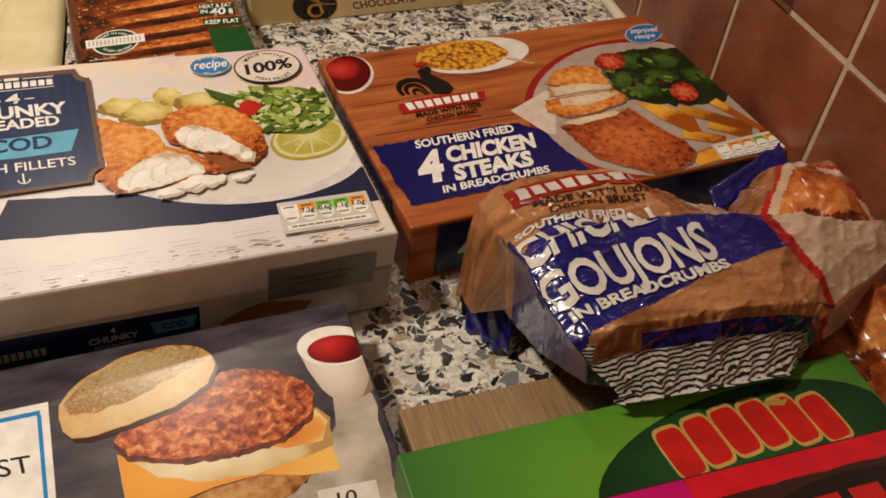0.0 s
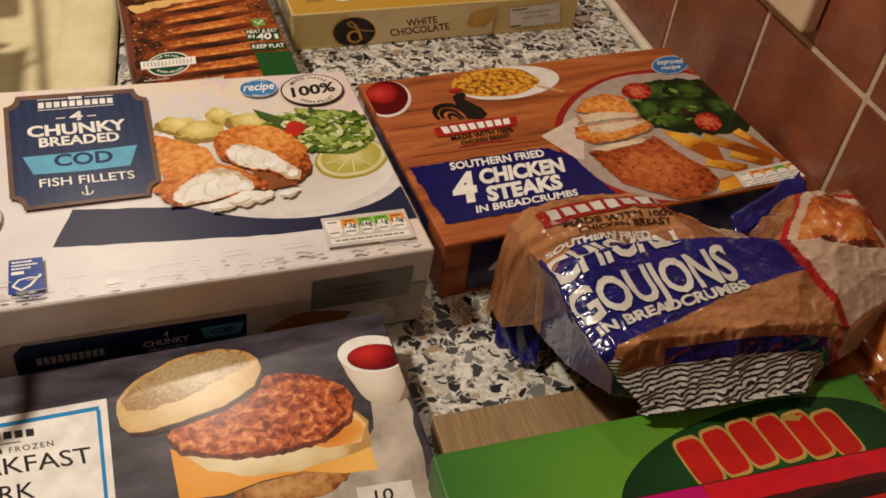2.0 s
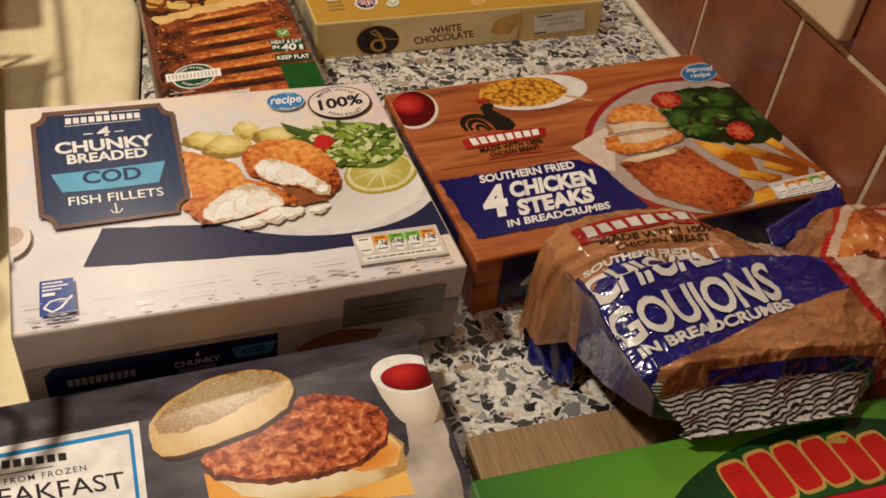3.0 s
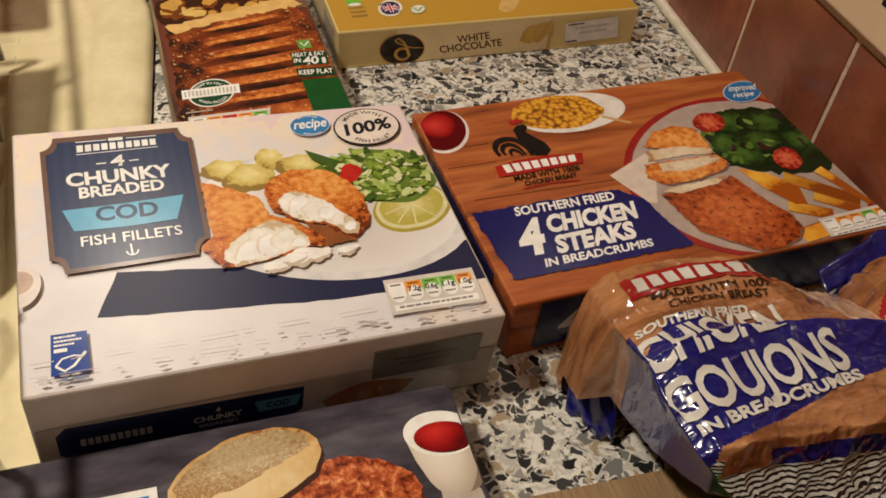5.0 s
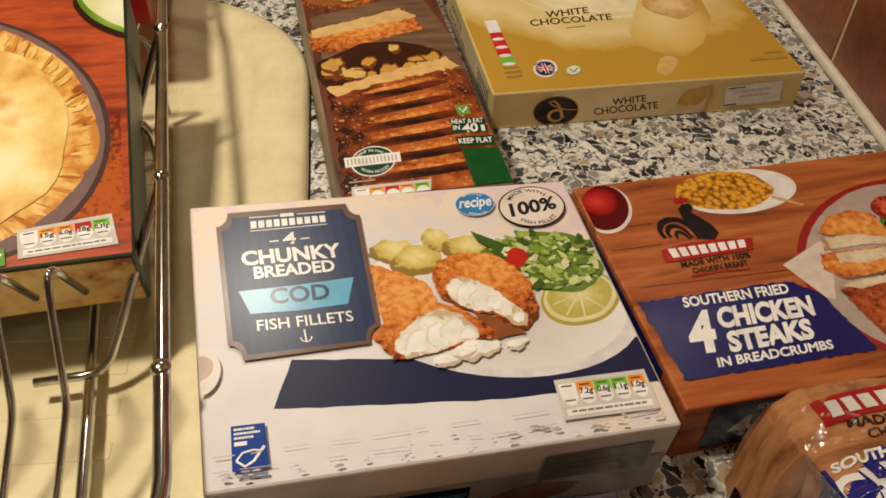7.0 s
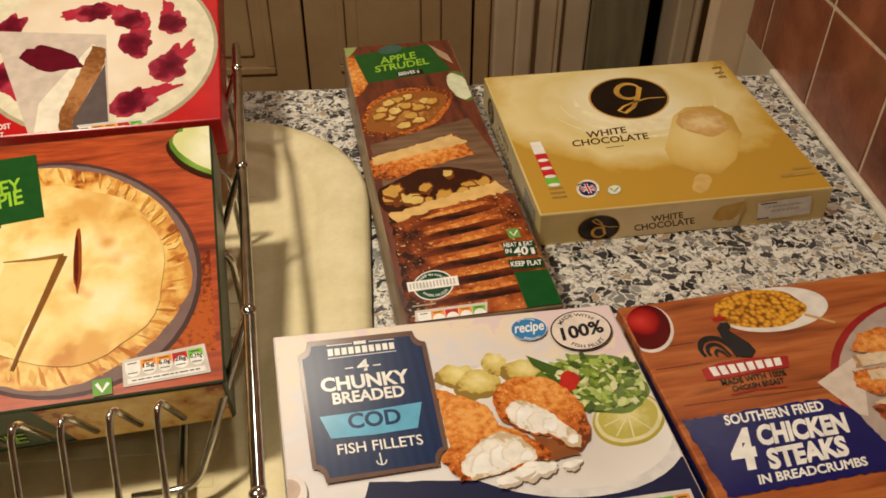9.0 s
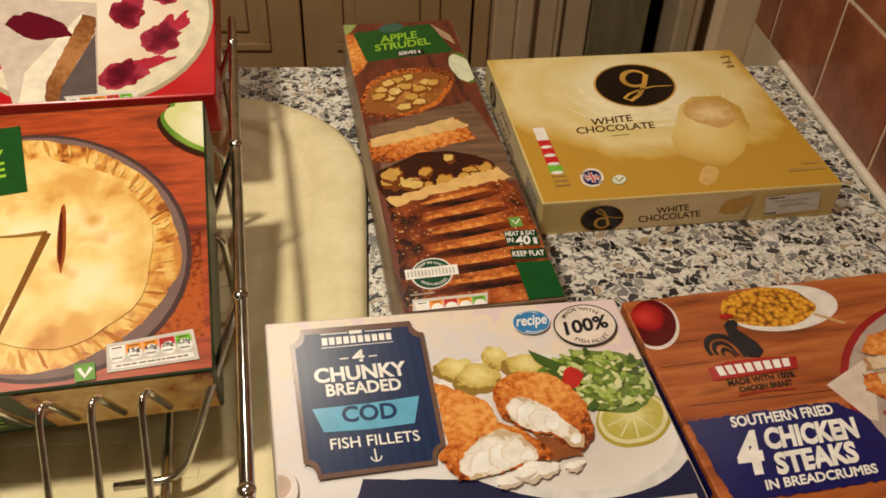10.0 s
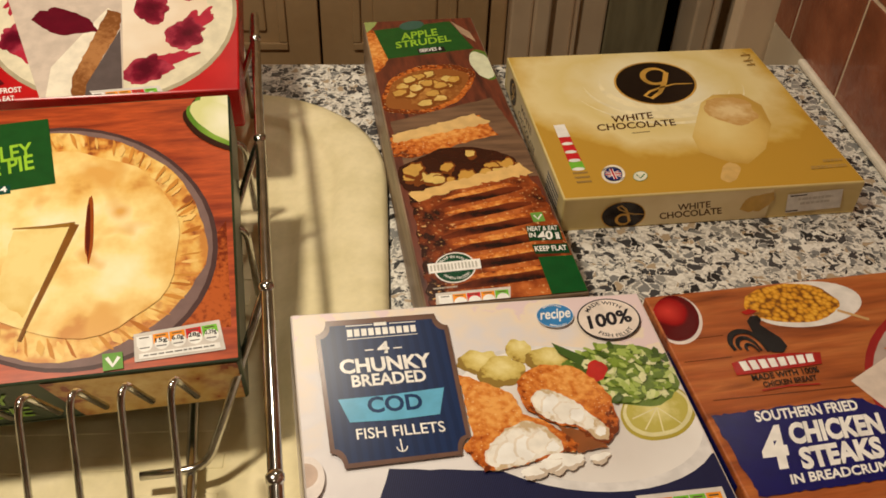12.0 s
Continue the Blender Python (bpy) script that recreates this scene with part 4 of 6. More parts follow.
    text(side, "SOUTHERN FRIED", (0.050, 0.020), (0.120, 0.020), (0.050, 0.026), WHITE, 0.03)
    poly(side, [(0.006, 0.004), (0.032, 0.004), (0.032, 0.030), (0.006, 0.030)], ink(206, 200, 192), "small_print_panel")
    bars(side, bil((0.008, 0.029), (0.030, 0.029), (0.030, 0.005), (0.008, 0.005)), [(0.1 + 0.2 * k, 0.18 + 0.2 * k, 0.05, 0.95) for k in range(4)], ink(60, 60, 70), 9)


def ice_cream_box():
    gold, dark = plain("gold_foil_print", (196, 150, 66), 0.3, vary=0.12), ink(34, 22, 16)
    card = tex_mat("gold_card", two((212, 190, 124), (222, 200, 138)), 30, 3, 0.34)
    ob, t, fr = carton("ice_cream_box", "gold and cream carton of white chocolate ice creams", (0.0379, 0.8418, 0.927), (0, 0, 4.65), (0.2184, 0.191, 0.028), card,
                       grad_mat("swirl_print", (0.105, 0.135), 0.12, 0.095, [(0.1, lin((250, 244, 220))), (0.40, lin((242, 228, 182))), (0.6, lin((230, 208, 140))), (0.75, lin((236, 216, 156))), (0.95, lin((210, 172, 80))), (1.3, lin((196, 152, 56)))], 22, 0.14, 0.26), size=(0.986, 1.0346, 0.964))
    for k, (rx, ry, w) in enumerate(((0.046, 0.036, 0.008), (0.060, 0.047, 0.005), (0.072, 0.056, 0.003))):
        stroke(t, arc((0.1124, 0.1385), rx, ry, 160 + 20 * k, 330 + 12 * k, 40), lambda u, w=w: w * math.sin(math.pi * min(max(u, 0.02), 0.98)) + 0.0001, ink(246, 232, 190), "swirl_line")
    swash_logo(t, (0.1132, 0.1410), (0.1467, 0.1361), (0.1029, 0.1085), gold, dark, WHITE)
    brown = ink(84, 52, 24)
    text(t, "WHITE", (0.0603, 0.0867), (0.0940, 0.0901), (0.0618, 0.0955), brown, 0.02)
    text(t, "CHOCOLATE", (0.0460, 0.0769), (0.1083, 0.0793), (0.0473, 0.0855), brown, 0.02)
    stroke(t, [(0.0710, 0.0721), (0.0852, 0.0731)], 0.0008, brown)
    body = grad_mat("ice_cream_print", (0.1429, 0.0774), 0.04, 0.05, [(0.1, lin((240, 218, 150))), (0.7, lin((224, 190, 108))), (1.2, lin((200, 160, 76)))], 50, 0.1)
    poly(t, [(0.1391, 0.1082), (0.1538, 0.1191), (0.1771, 0.1183), (0.1865, 0.1008), (0.1823, 0.0743), (0.1636, 0.0436), (0.1431, 0.0272), (0.1297, 0.0309), (0.1133, 0.0443), (0.1149, 0.0637)], body, "ice_cream_picture")
    blob(t, (0.1590, 0.0958), (0.1780, 0.0882), (0.1500, 0.0783), grad_mat("bite_print", (0.1590, 0.0958), 0.02, 0.016, [(0.2, lin((236, 208, 152))), (1, lin((208, 164, 96)))], 160, 0.4), "ice_cream_picture", 0.12, 3)
    blob(t, (0.1256, 0.0189), (0.1341, 0.0214), (0.1220, 0.0084), ink(214, 176, 106), "stick_picture", 0.1, 5)
    g = bil((0.0145, 0.0873), (0.0241, 0.0881), (0.0253, 0.0143), (0.0134, 0.0141))
    quad(t, g, 0, 0.9, 0, 0.22, WHITE, "nutrition_label")
    for k, c in enumerate("rrrg"):
        quad(t, g, 0.0, 0.9, 0.22 + 0.14 * k, 0.345 + 0.14 * k, LABEL_COLOURS[c], "nutrition_label")
        blob(t, g(0.45, 0.335 + 0.14 * k), g(0.85, 0.335 + 0.14 * k), g(0.45, 0.36 + 0.14 * k), WHITE, "nutrition_label", 0)
    bars(t, g, [(0.80, 0.83, 0, 0.95), (0.87, 0.90, 0.0, 0.95), (0.94, 0.97, 0.0, 0.95)], ink(150, 122, 70), 4)
    c = (0.0416, 0.0241)
    ring(t, c, (0.0499, 0.0234), (0.0388, 0.0137), 0.78, ink(238, 230, 212), ink(36, 44, 104))
    r = 0.0058
    for a in (35, 145):
        d = (math.cos(radians(a)) * r, math.sin(radians(a)) * r)
        stroke(t, [(c[0] - d[0], c[1] - d[1]), (c[0] + d[0], c[1] + d[1])], 0.0014, WHITE, "printed_badge")
        stroke(t, [(c[0] - d[0], c[1] - d[1]), (c[0] + d[0], c[1] + d[1])], 0.0006, ink(190, 30, 40), "printed_badge")
    for d in ((r, 0), (0, r)):
        stroke(t, [(c[0] - d[0], c[1] - d[1]), (c[0] + d[0], c[1] + d[1])], 0.0026, WHITE, "printed_badge")
        stroke(t, [(c[0] - d[0], c[1] - d[1]), (c[0] + d[0], c[1] + d[1])], 0.0015, ink(190, 30, 40), "printed_badge")
    arc_text(t, "MADE IN", c, 0.0068, 145, 35, 0.0014, BLACK, 0.02)
    arc_text(t, "BRITAIN", c, 0.0082, 215, 325, 0.0014, BLACK, 0.02)
    ring(t, (0.0599, 0.0200), (0.0653, 0.0202), (0.0583, 0.0145), 0.92, ink(120, 160, 110), ink(232, 228, 206))
    stroke(t, [(0.0577, 0.0221), (0.0592, 0.0176), (0.0638, 0.0222)], 0.0011, ink(80, 130, 84), "printed_badge")
    bars(t, bil((0.1882, 0.0280), (0.2167, 0.0291), (0.2131, 0.0147), (0.1852, 0.0138)), [(0.1, 0.3, 0.4, 0.95), (0.55, 0.8, 0.0, 1.0)], ink(182, 146, 76), 5)
    stroke(t, [(0.2066, 0.1826), (0.2101, 0.1749), (0.2043, 0.1680), (0.2079, 0.1596)], 0.0006, ink(130, 96, 40), "batch_code_mark")
    bars(t, bil((0.2034, 0.1809), (0.2151, 0.1821), (0.2075, 0.1588), (0.1971, 0.1577)), [(0.1, 0.2, 0, 0.8), (0.5, 0.6, 0.1, 0.9), (0.8, 0.9, 0.3, 1.0)], ink(150, 112, 48), 6)
    poly(fr, [(0.040, 0.001), (0.150, 0.001), (0.150, 0.027), (0.040, 0.027)], tex_mat("pale_band_print", two((226, 206, 154), (236, 218, 172)), 40, 3, 0.36), "printed_front")
    swash_logo(fr, (0.0438, 0.0113), (0.0598, 0.0116), (0.0421, 0.0236), gold, dark, WHITE)
    text(fr, "WHITE", (0.0829, 0.0124), (0.1064, 0.0137), (0.0816, 0.0181), brown, 0.02)
    text(fr, "CHOCOLATE", (0.0712, 0.0055), (0.1163, 0.0072), (0.0696, 0.0114), brown, 0.02)
    blob(fr, (0.1409, 0.0152), (0.1507, 0.0217), (0.1351, 0.0208), ink(206, 166, 84), "ice_cream_picture", 0.15, 4)
    g = bil((0.1618, 0.0209), (0.2025, 0.0231), (0.2056, 0.0062), (0.1645, 0.0040))
    quad(fr, g, 0, 1, 0, 1, ink(224, 220, 210), "date_label")
    bars(fr, g, [(0.25, 0.38, 0.2, 0.85), (0.5, 0.62, 0.25, 0.8)], ink(196, 190, 178), 8)
    quad(fr, g, 0.05, 0.35, 0.08, 0.13, BLACK, "small_print")
    quad(fr, g, 0.0, 0.22, 0.88, 0.94, BLACK, "small_print")
    side = Face(ob, t.h, fr.h, Matrix(((0, 0, -1, -0.0003), (-1, 0, 0, t.h), (0, 1, 0, 0), (0, 0, 0, 1))))
    poly(side, [(0.01, 0.002), (0.18, 0.002), (0.18, 0.026), (0.01, 0.026)], tex_mat("pale_side_print", two((216, 196, 150), (228, 208, 166)), 40, 3, 0.36), "printed_side")
    swash_logo(side, (0.033, 0.014), (0.046, 0.014), (0.033, 0.003), gold, dark, WHITE)
    text(side, "WHITE", (0.062, 0.0155), (0.098, 0.0155), (0.062, 0.021), brown, 0.02)
    text(side, "CHOCOLATE", (0.056, 0.007), (0.112, 0.007), (0.056, 0.0125), brown, 0.02)
    bars(side, bil((0.15, 0.024), (0.18, 0.024), (0.18, 0.004), (0.15, 0.004)), [(0.1 + 0.18 * k, 0.2 + 0.18 * k, 0.0, 1.0) for k in range(5)], ink(70, 84, 110), 7)


def strudel_box():
    wood = tex_mat("dark_wood_print", [(0.3, lin((60, 28, 18))), (0.5, lin((112, 52, 30))), (0.7, lin((74, 36, 22)))], 30, 6, 0.34, stretch=(4, 0.6, 4), fine=0.15)
    ob, t, fr = carton("apple_strudel_box", "long dark wood-print carton of apple strudel", (-0.0594, 0.7255, 0.942), (0, 0, 6.3), (0.0935, 0.3289, 0.0428),
                       tex_mat("brown_side_print", two((104, 84, 66), (150, 128, 104)), 40, 4, 0.4, stretch=(1, 0.4, 3)), wood, size=(0.999, 1.06, 0.98))
    blob(t, (0.0009, 0.2797), (0.0146, 0.2747), (-0.0047, 0.2453), crumb_mat("pastry_print", (0.0009, 0.2797), 0.02, 0.03), "pastry_picture", 0.1, 2)
    poly(t, [(0.0740, 0.3230), (0.0868, 0.3025), (0.0885, 0.2857), (0.0793, 0.3005)], ink(176, 146, 118), "cinnamon_picture")
    blob(t, (0.0875, 0.2500), (0.0914, 0.2273), (0.0970, 0.2565), ink(92, 118, 48), "apple_picture", 0.03, 1)
    blob(t, (0.0855, 0.2494), (0.0892, 0.2292), (0.0931, 0.2553), ink(220, 222, 190), "apple_picture", 0.05, 1)
    blob(t, (0.0051, 0.3247), (0.0122, 0.3297), (0.0027, 0.3118), ink(150, 164, 96), "apple_picture", 0.05, 4)
    poly(t, [(0.0075, 0.3131), (0.0730, 0.3231), (0.0846, 0.2754), (0.0135, 0.2662)], ink(28, 84, 32), "name_panel")
    lime = ink(150, 196, 52)
    text(t, "APPLE", (0.0281, 0.2943), (0.0594, 0.3000), (0.0288, 0.3061), lime, 0.02)
    text(t, "STRUDEL", (0.0222, 0.2816), (0.0686, 0.2889), (0.0227, 0.2922), lime, 0.02)
    quad(t, bil((0.0385, 0.2789), (0.0607, 0.2808), (0.0613, 0.2736), (0.0392, 0.2718)), 0, 1, 0, 1, BLACK)
    text(t, "SERVES 6", (0.0400, 0.2735), (0.0580, 0.2758), (0.0403, 0.2787), WHITE, 0.02)
    blob(t, (0.0400, 0.3190), (0.0506, 0.3207), (0.0393, 0.3115), ink(60, 96, 84), "printed_badge", 0.0)
    blob(t, (0.0372, 0.2205), (0.0756, 0.2357), (0.0393, 0.1903), crumb_mat("pastry_print", (0.0372, 0.2205), 0.026, 0.022), "pastry_picture", 0.07, 5)
    blob(t, (0.0363, 0.2198), (0.0698, 0.2331), (0.0389, 0.1954), grad_mat("filling_print", (0.0363, 0.2198), 0.024, 0.02, [(0.2, lin((196, 140, 70))), (1.0, lin((150, 90, 40)))], 240, 0.5), "pastry_picture", 0.08, 5)
    rnd = random.Random(5)
    apples = [grad_mat("apple_chunk_print", (0.0363, 0.2198), 0.03, 0.03, [(0.0, lin((236, 208, 130))), (1.2, lin((206, 156, 70)))], 200, 0.4), ink(224, 190, 108), ink(206, 160, 78)]
    for k in range(20):
        a = rnd.uniform(0, 6.28)
        rr = math.sqrt(rnd.random()) * 0.8
        c = Vector((0.0363, 0.2198)) + rr * math.cos(a) * (Vector((0.0677, 0.2318)) - Vector((0.0363, 0.2198))) + rr * math.sin(a) * (Vector((0.0388, 0.1969)) - Vector((0.0363, 0.2198)))
        blob(t, c + Vector((0.0006, -0.001)), c + Vector((0.0064, 0.001)), c + Vector((0, 0.0050)), ink(132, 76, 30), "apple_chunk_picture", 0.2, k, 16)
        blob(t, c, c + Vector((0.0050, 0.001)), c + Vector((0, 0.0040)), apples[k % 3], "apple_chunk_picture", 0.2, k, 16)
    poly(t, torn([(0.0038, 0.1785), (0.0823, 0.2019), (0.0990, 0.1062), (0.0084, 0.1067)], 0.004, 0.0005), tex_mat("board_print", two((96, 70, 50), (128, 96, 70)), 60, 5, 0.36, stretch=(0.5, 4, 1)), "board_picture")
    poly(t, torn([(0.0023, 0.1604), (0.0687, 0.1815), (0.0762, 0.1555), (0.0126, 0.1351), (-0.0003, 0.1381)], 0.003, 0.0012, 4), crumb_mat("pastry_print", (0.0366, 0.1626), 0.04, 0.02), "pastry_picture")
    poly(t, torn([(0.0025, 0.1623), (0.0647, 0.1820), (0.0755, 0.1707), (0.0280, 0.1590), (0.0036, 0.1530)], 0.003, 0.001, 6), ink(224, 186, 122), "pastry_picture")
    blob(t, (0.0408, 0.1172), (0.0801, 0.1242), (0.0426, 0.0916), ink(58, 26, 14), "filling_picture", 0.1, 6)
    for k in range(16):
        c = Vector((0.0069, 0.1217)).lerp(Vector((0.0763, 0.1279)), rnd.random()) + Vector((rnd.uniform(-0.004, 0.004), rnd.uniform(-0.016, 0.010)))
        w = rnd.uniform(0.6, 1.05)
        blob(t, c + Vector((0.0008, -0.0014)), c + Vector((0.0082 * w, 0.001)), c + Vector((0, 0.0074 * w)), ink(120, 62, 22), "apple_chunk_picture", 0.22, k + 30, 16)
        blob(t, c, c + Vector((0.0066 * w, 0.001)), c + Vector((0, 0.0058 * w)), apples[k % 3], "apple_chunk_picture", 0.22, k + 30, 16)
    crust = grad_mat("baked_crust_print", (0.0555, 0.0508), 0.05, 0.12, [(0.1, lin((196, 108, 50))), (0.5, lin((156, 74, 30))), (0.9, lin((96, 40, 18))), (1.3, lin((50, 22, 12)))], 110, 0.45, speck=((222, 170, 108), 420, 0.62))
    poly(t, torn([(0.0060, 0.0956), (0.0845, 0.1180), (0.0910, 0.0838), (0.0957, 0.0059), (0.0910, -0.0115), (0.0026, -0.0046)], 0.004, 0.0012, 8), crust, "pastry_picture")
    poly(t, torn([(0.0053, 0.0979), (0.0832, 0.1207), (0.0899, 0.1087), (0.0482, 0.1012), (0.0094, 0.0895)], 0.003, 0.0014, 9), ink(228, 186, 116), "pastry_picture")
    for k in range(6):
        a, b = Vector((0.0189, 0.0815)).lerp(Vector((0.0160, 0.0065)), k / 5.4), Vector((0.0820, 0.0954)).lerp(Vector((0.0921, 0.0111)), k / 5.4)
        stroke(t, [a.lerp(b, u) + Vector((0, 0.002 * math.sin(u * 3.1))) for u in (0.02, 0.2, 0.4, 0.6, 0.8, 0.95)], lambda u: 0.0085 * math.sin(math.pi * (0.1 + 0.8 * u)), grad_mat("slash_print", tuple(a.lerp(b, 0.5)), 0.04, 0.005, [(0.2, lin((34, 13, 8))), (1.0, lin((112, 46, 20)))], 160, 0.3), "slash_picture")
        stroke(t, [a.lerp(b, u) + Vector((0, 0.0068)) for u in (0.1, 0.3, 0.5, 0.7, 0.9)], lambda u: 0.0045 * math.sin(math.pi * (0.1 + 0.8 * u)), crumb_mat("glaze_print", tuple(a.lerp(b, 0.6)), 0.03, 0.01), "pastry_picture")
    green = ink(22, 62, 34)
    quad(t, bil((0.0713, 0.0585), (0.0916, 0.0572), (0.0907, 0.0437), (0.0704, 0.0451)), 0, 1, 0, 1, green)
    text(t, "HEAT & EAT", (0.0715, 0.0537), (0.0899, 0.0527), (0.0722, 0.0578), WHITE, 0.02)
    text(t, "IN", (0.0712, 0.0481), (0.0751, 0.0480), (0.0718, 0.0521), WHITE, 0.02)
    text(t, "40", (0.0758, 0.0453), (0.0850, 0.0450), (0.0771, 0.0529), WHITE, 0.03)
    bars(t, bil((0.0874, 0.0514), (0.0902, 0.0510), (0.0893, 0.0439), (0.0866, 0.0443)), [(0.1, 0.9, 0.1, 0.9)], WHITE, 1)
    quad(t, bil((0.0707, 0.0420), (0.0919, 0.0405), (0.0916, 0.0319), (0.0710, 0.0335)), 0, 1, 0, 1, green)
    text(t, "KEEP FLAT", (0.0716, 0.0359), (0.0906, 0.0346), (0.0720, 0.0403), WHITE, 0.02)
    poly(t, [(0.0717, 0.0309), (0.0932, 0.0302), (0.0927, -0.0051), (0.0716, -0.0050)], ink(20, 80, 34), "printed_panel")
    quad(t, bil((0.0771, 0.0700), (0.0848, 0.0701), (0.0847, 0.0614), (0.0771, 0.0614)), 0, 1, 0, 1, ink(110, 160, 70), "printed_badge")
    stroke(t, [(0.0790, 0.0676), (0.0805, 0.0636), (0.0839, 0.0680)], 0.001, WHITE, "printed_badge")
    c = (0.0220, 0.0285)
    ring(t, c, (0.0342, 0.0286), (0.0204, 0.0162), 0.93, WHITE, ink(20, 70, 44))
    arc_text(t, "SNAP IN HALF", c, 0.0078, 150, 30, 0.0021, WHITE, 0.01)
    arc_text(t, "WHEN FROZEN", c, 0.0098, 215, 325, 0.0021, WHITE, 0.01)
    g = bil((0.0068, 0.0331), (0.0376, 0.0339), (0.0370, 0.0258), (0.0065, 0.0252))
    quad(t, g, 0, 1, 0, 1, WHITE, "printed_badge")
    for k in range(14):
        quad(t, g, 0.04 + 0.066 * k, 0.075 + 0.066 * k, 0.2, 0.8, ink(190, 186, 176), "printed_badge")
    nutrition(t, (0.0075, 0.0095), (0.0501, 0.0095), (0.0480, -0.0076), (0.0065, -0.0073), "warag", ("", "", "", "", ""))
    bars(t, bil((0.0069, 0.0141), (0.0207, 0.0143), (0.0204, 0.0112), (0.0067, 0.0110)), [(0.2, 0.6, 0, 1)], ink(190, 176, 160), 3)


def pie_box():
    wood = tex_mat("red_wood_print", [(0.3, lin((104, 30, 12))), (0.5, lin((184, 78, 34))), (0.7, lin((130, 44, 18)))], 26, 6, 0.3, stretch=(0.6, 4, 4), fine=0.15)
    ob, t, fr = carton("apple_pie_box", "glossy red wood-print carton of apple pie on the rack", (-0.327, 0.65, 0.962), (14.7, 0, 7.2), (0.18, 0.173, 0.04),
                       tex_mat("dark_green_card", two((30, 48, 30), (48, 66, 42)), 40, 4, 0.34), wood, size=(0.994, 1.021, 1.0))
    poly(t, [(0.1503, 0.0454), (0.1756, 0.0820), (0.1762, 0.0179), (0.1462, 0.0219)], grad_mat("cinnamon_print", (0.1680, 0.0349), 0.04, 0.05, [(0.2, lin((186, 92, 40))), (0.8, lin((120, 46, 20))), (1.1, lin((110, 40, 20)))], 400, 0.6), "cinnamon_picture")
    c = (0.0946, 0.0794)
    blob(t, c, (0.1707, 0.0750), (0.1017, 0.0030), ink(80, 58, 56), "plate_picture", 0.0)
    blob(t, c, (0.1681, 0.0754), (0.1015, 0.0053), ink(126, 102, 98), "plate_picture", 0.0)
    crust = grad_mat("pie_crust_print", c, 0.083, 0.083, [(0.15, lin((236, 206, 130))), (0.6, lin((238, 204, 120))), (0.8, lin((226, 172, 82))), (0.93, lin((202, 128, 50))), (1.15, lin((146, 78, 28)))], 90, 0.34, 0.32, speck=((200, 132, 56), 75, 0.54))
    blob(t, (0.0937, 0.0806), (0.1638, 0.0759), (0.0990, 0.0097), crust, "pie_picture", 0.035, 4, 90)
    rnd = random.Random(8)
    for k in range(38):
        a = radians(k * 360 / 38 + rnd.uniform(-4, 4))
        axis = lambda f, e: Vector((0.0937, 0.0806)) + f * math.cos(a + e) * (Vector((0.1638, 0.0759)) - Vector((0.0937, 0.0806))) + f * math.sin(a + e) * (Vector((0.0990, 0.0097)) - Vector((0.0937, 0.0806)))
        stroke(t, [axis(0.84, 0.05), axis(0.90, 0.02), axis(0.96, 0.0), axis(0.99, -0.02)], lambda u, f=rnd.uniform(0.5, 1.4): 0.0021 * f * math.sin(math.pi * (0.08 + 0.84 * u)), ink(206, 142, 64) if k % 3 else ink(184, 114, 46), "crust_picture")
        stroke(t, [axis(0.86, 0.11), axis(0.92, 0.085), axis(0.97, 0.065)], lambda u, f=rnd.uniform(0.5, 1.3): 0.0034 * f * math.sin(math.pi * (0.08 + 0.84 * u)), ink(240, 198, 120) if k % 2 else ink(232, 184, 102), "crust_picture")
    blob(t, (0.0937, 0.0806), (0.1524, 0.0758), (0.0983, 0.0217), grad_mat("pie_top_print", (0.0997, 0.0858), 0.088, 0.088, [(0.0, lin((250, 236, 190))), (0.4, lin((246, 220, 146))), (0.8, lin((230, 184, 98))), (1.15, lin((204, 140, 60)))], 34, 0.62, 0.32, speck=((222, 168, 84), 30, 0.58)), "pie_picture", 0.04, 9)
    blob(t, (0.1062, 0.0839), (0.1066, 0.0626), (0.1084, 0.0837), ink(150, 70, 22), "slit_picture", 0.1, 3)
    blob(t, (0.1056, 0.0833), (0.1062, 0.0660), (0.1067, 0.0832), ink(92, 30, 14), "slit_picture", 0.1, 3)
    poly(t, torn([(0.0683, 0.0861), (0.0982, 0.0877), (0.0978, 0.0842), (0.0868, 0.0552), (0.0780, 0.0342), (0.0639, 0.0486)], 0.004, 0.0008, 6), grad_mat("slice_print", (0.0804, 0.0692), 0.05, 0.05, [(0.2, lin((240, 218, 146))), (1.0, lin((220, 176, 84)))], 80, 0.3), "pie_slice_picture")
    stroke(t, [(0.0681, 0.0879), (0.0845, 0.0873), (0.0988, 0.0877)], lambda u: 0.0008 + 0.0022 * u, ink(146, 104, 42), "slit_picture")
    stroke(t, [(0.0988, 0.0877), (0.0914, 0.0645), (0.0828, 0.0382), (0.0778, 0.0221)], lambda u: 0.0044 - 0.0026 * u, ink(128, 82, 30), "slit_picture")
    for c, a, b, dx, dy in (((0.1790, 0.1600), (0.1905, 0.1700), (0.1640, 0.1760), 0.0028, 0.0022), ((0.1745, 0.1490), (0.1930, 0.1340), (0.1800, 0.1585), 0.0022, 0.0026)):
        blob(t, (c[0] - 0.002, c[1] - 0.003), (a[0] - 0.002, a[1] - 0.003), (b[0] - 0.002, b[1] - 0.003), ink(52, 26, 14), "shade_picture", 0.02, 2)
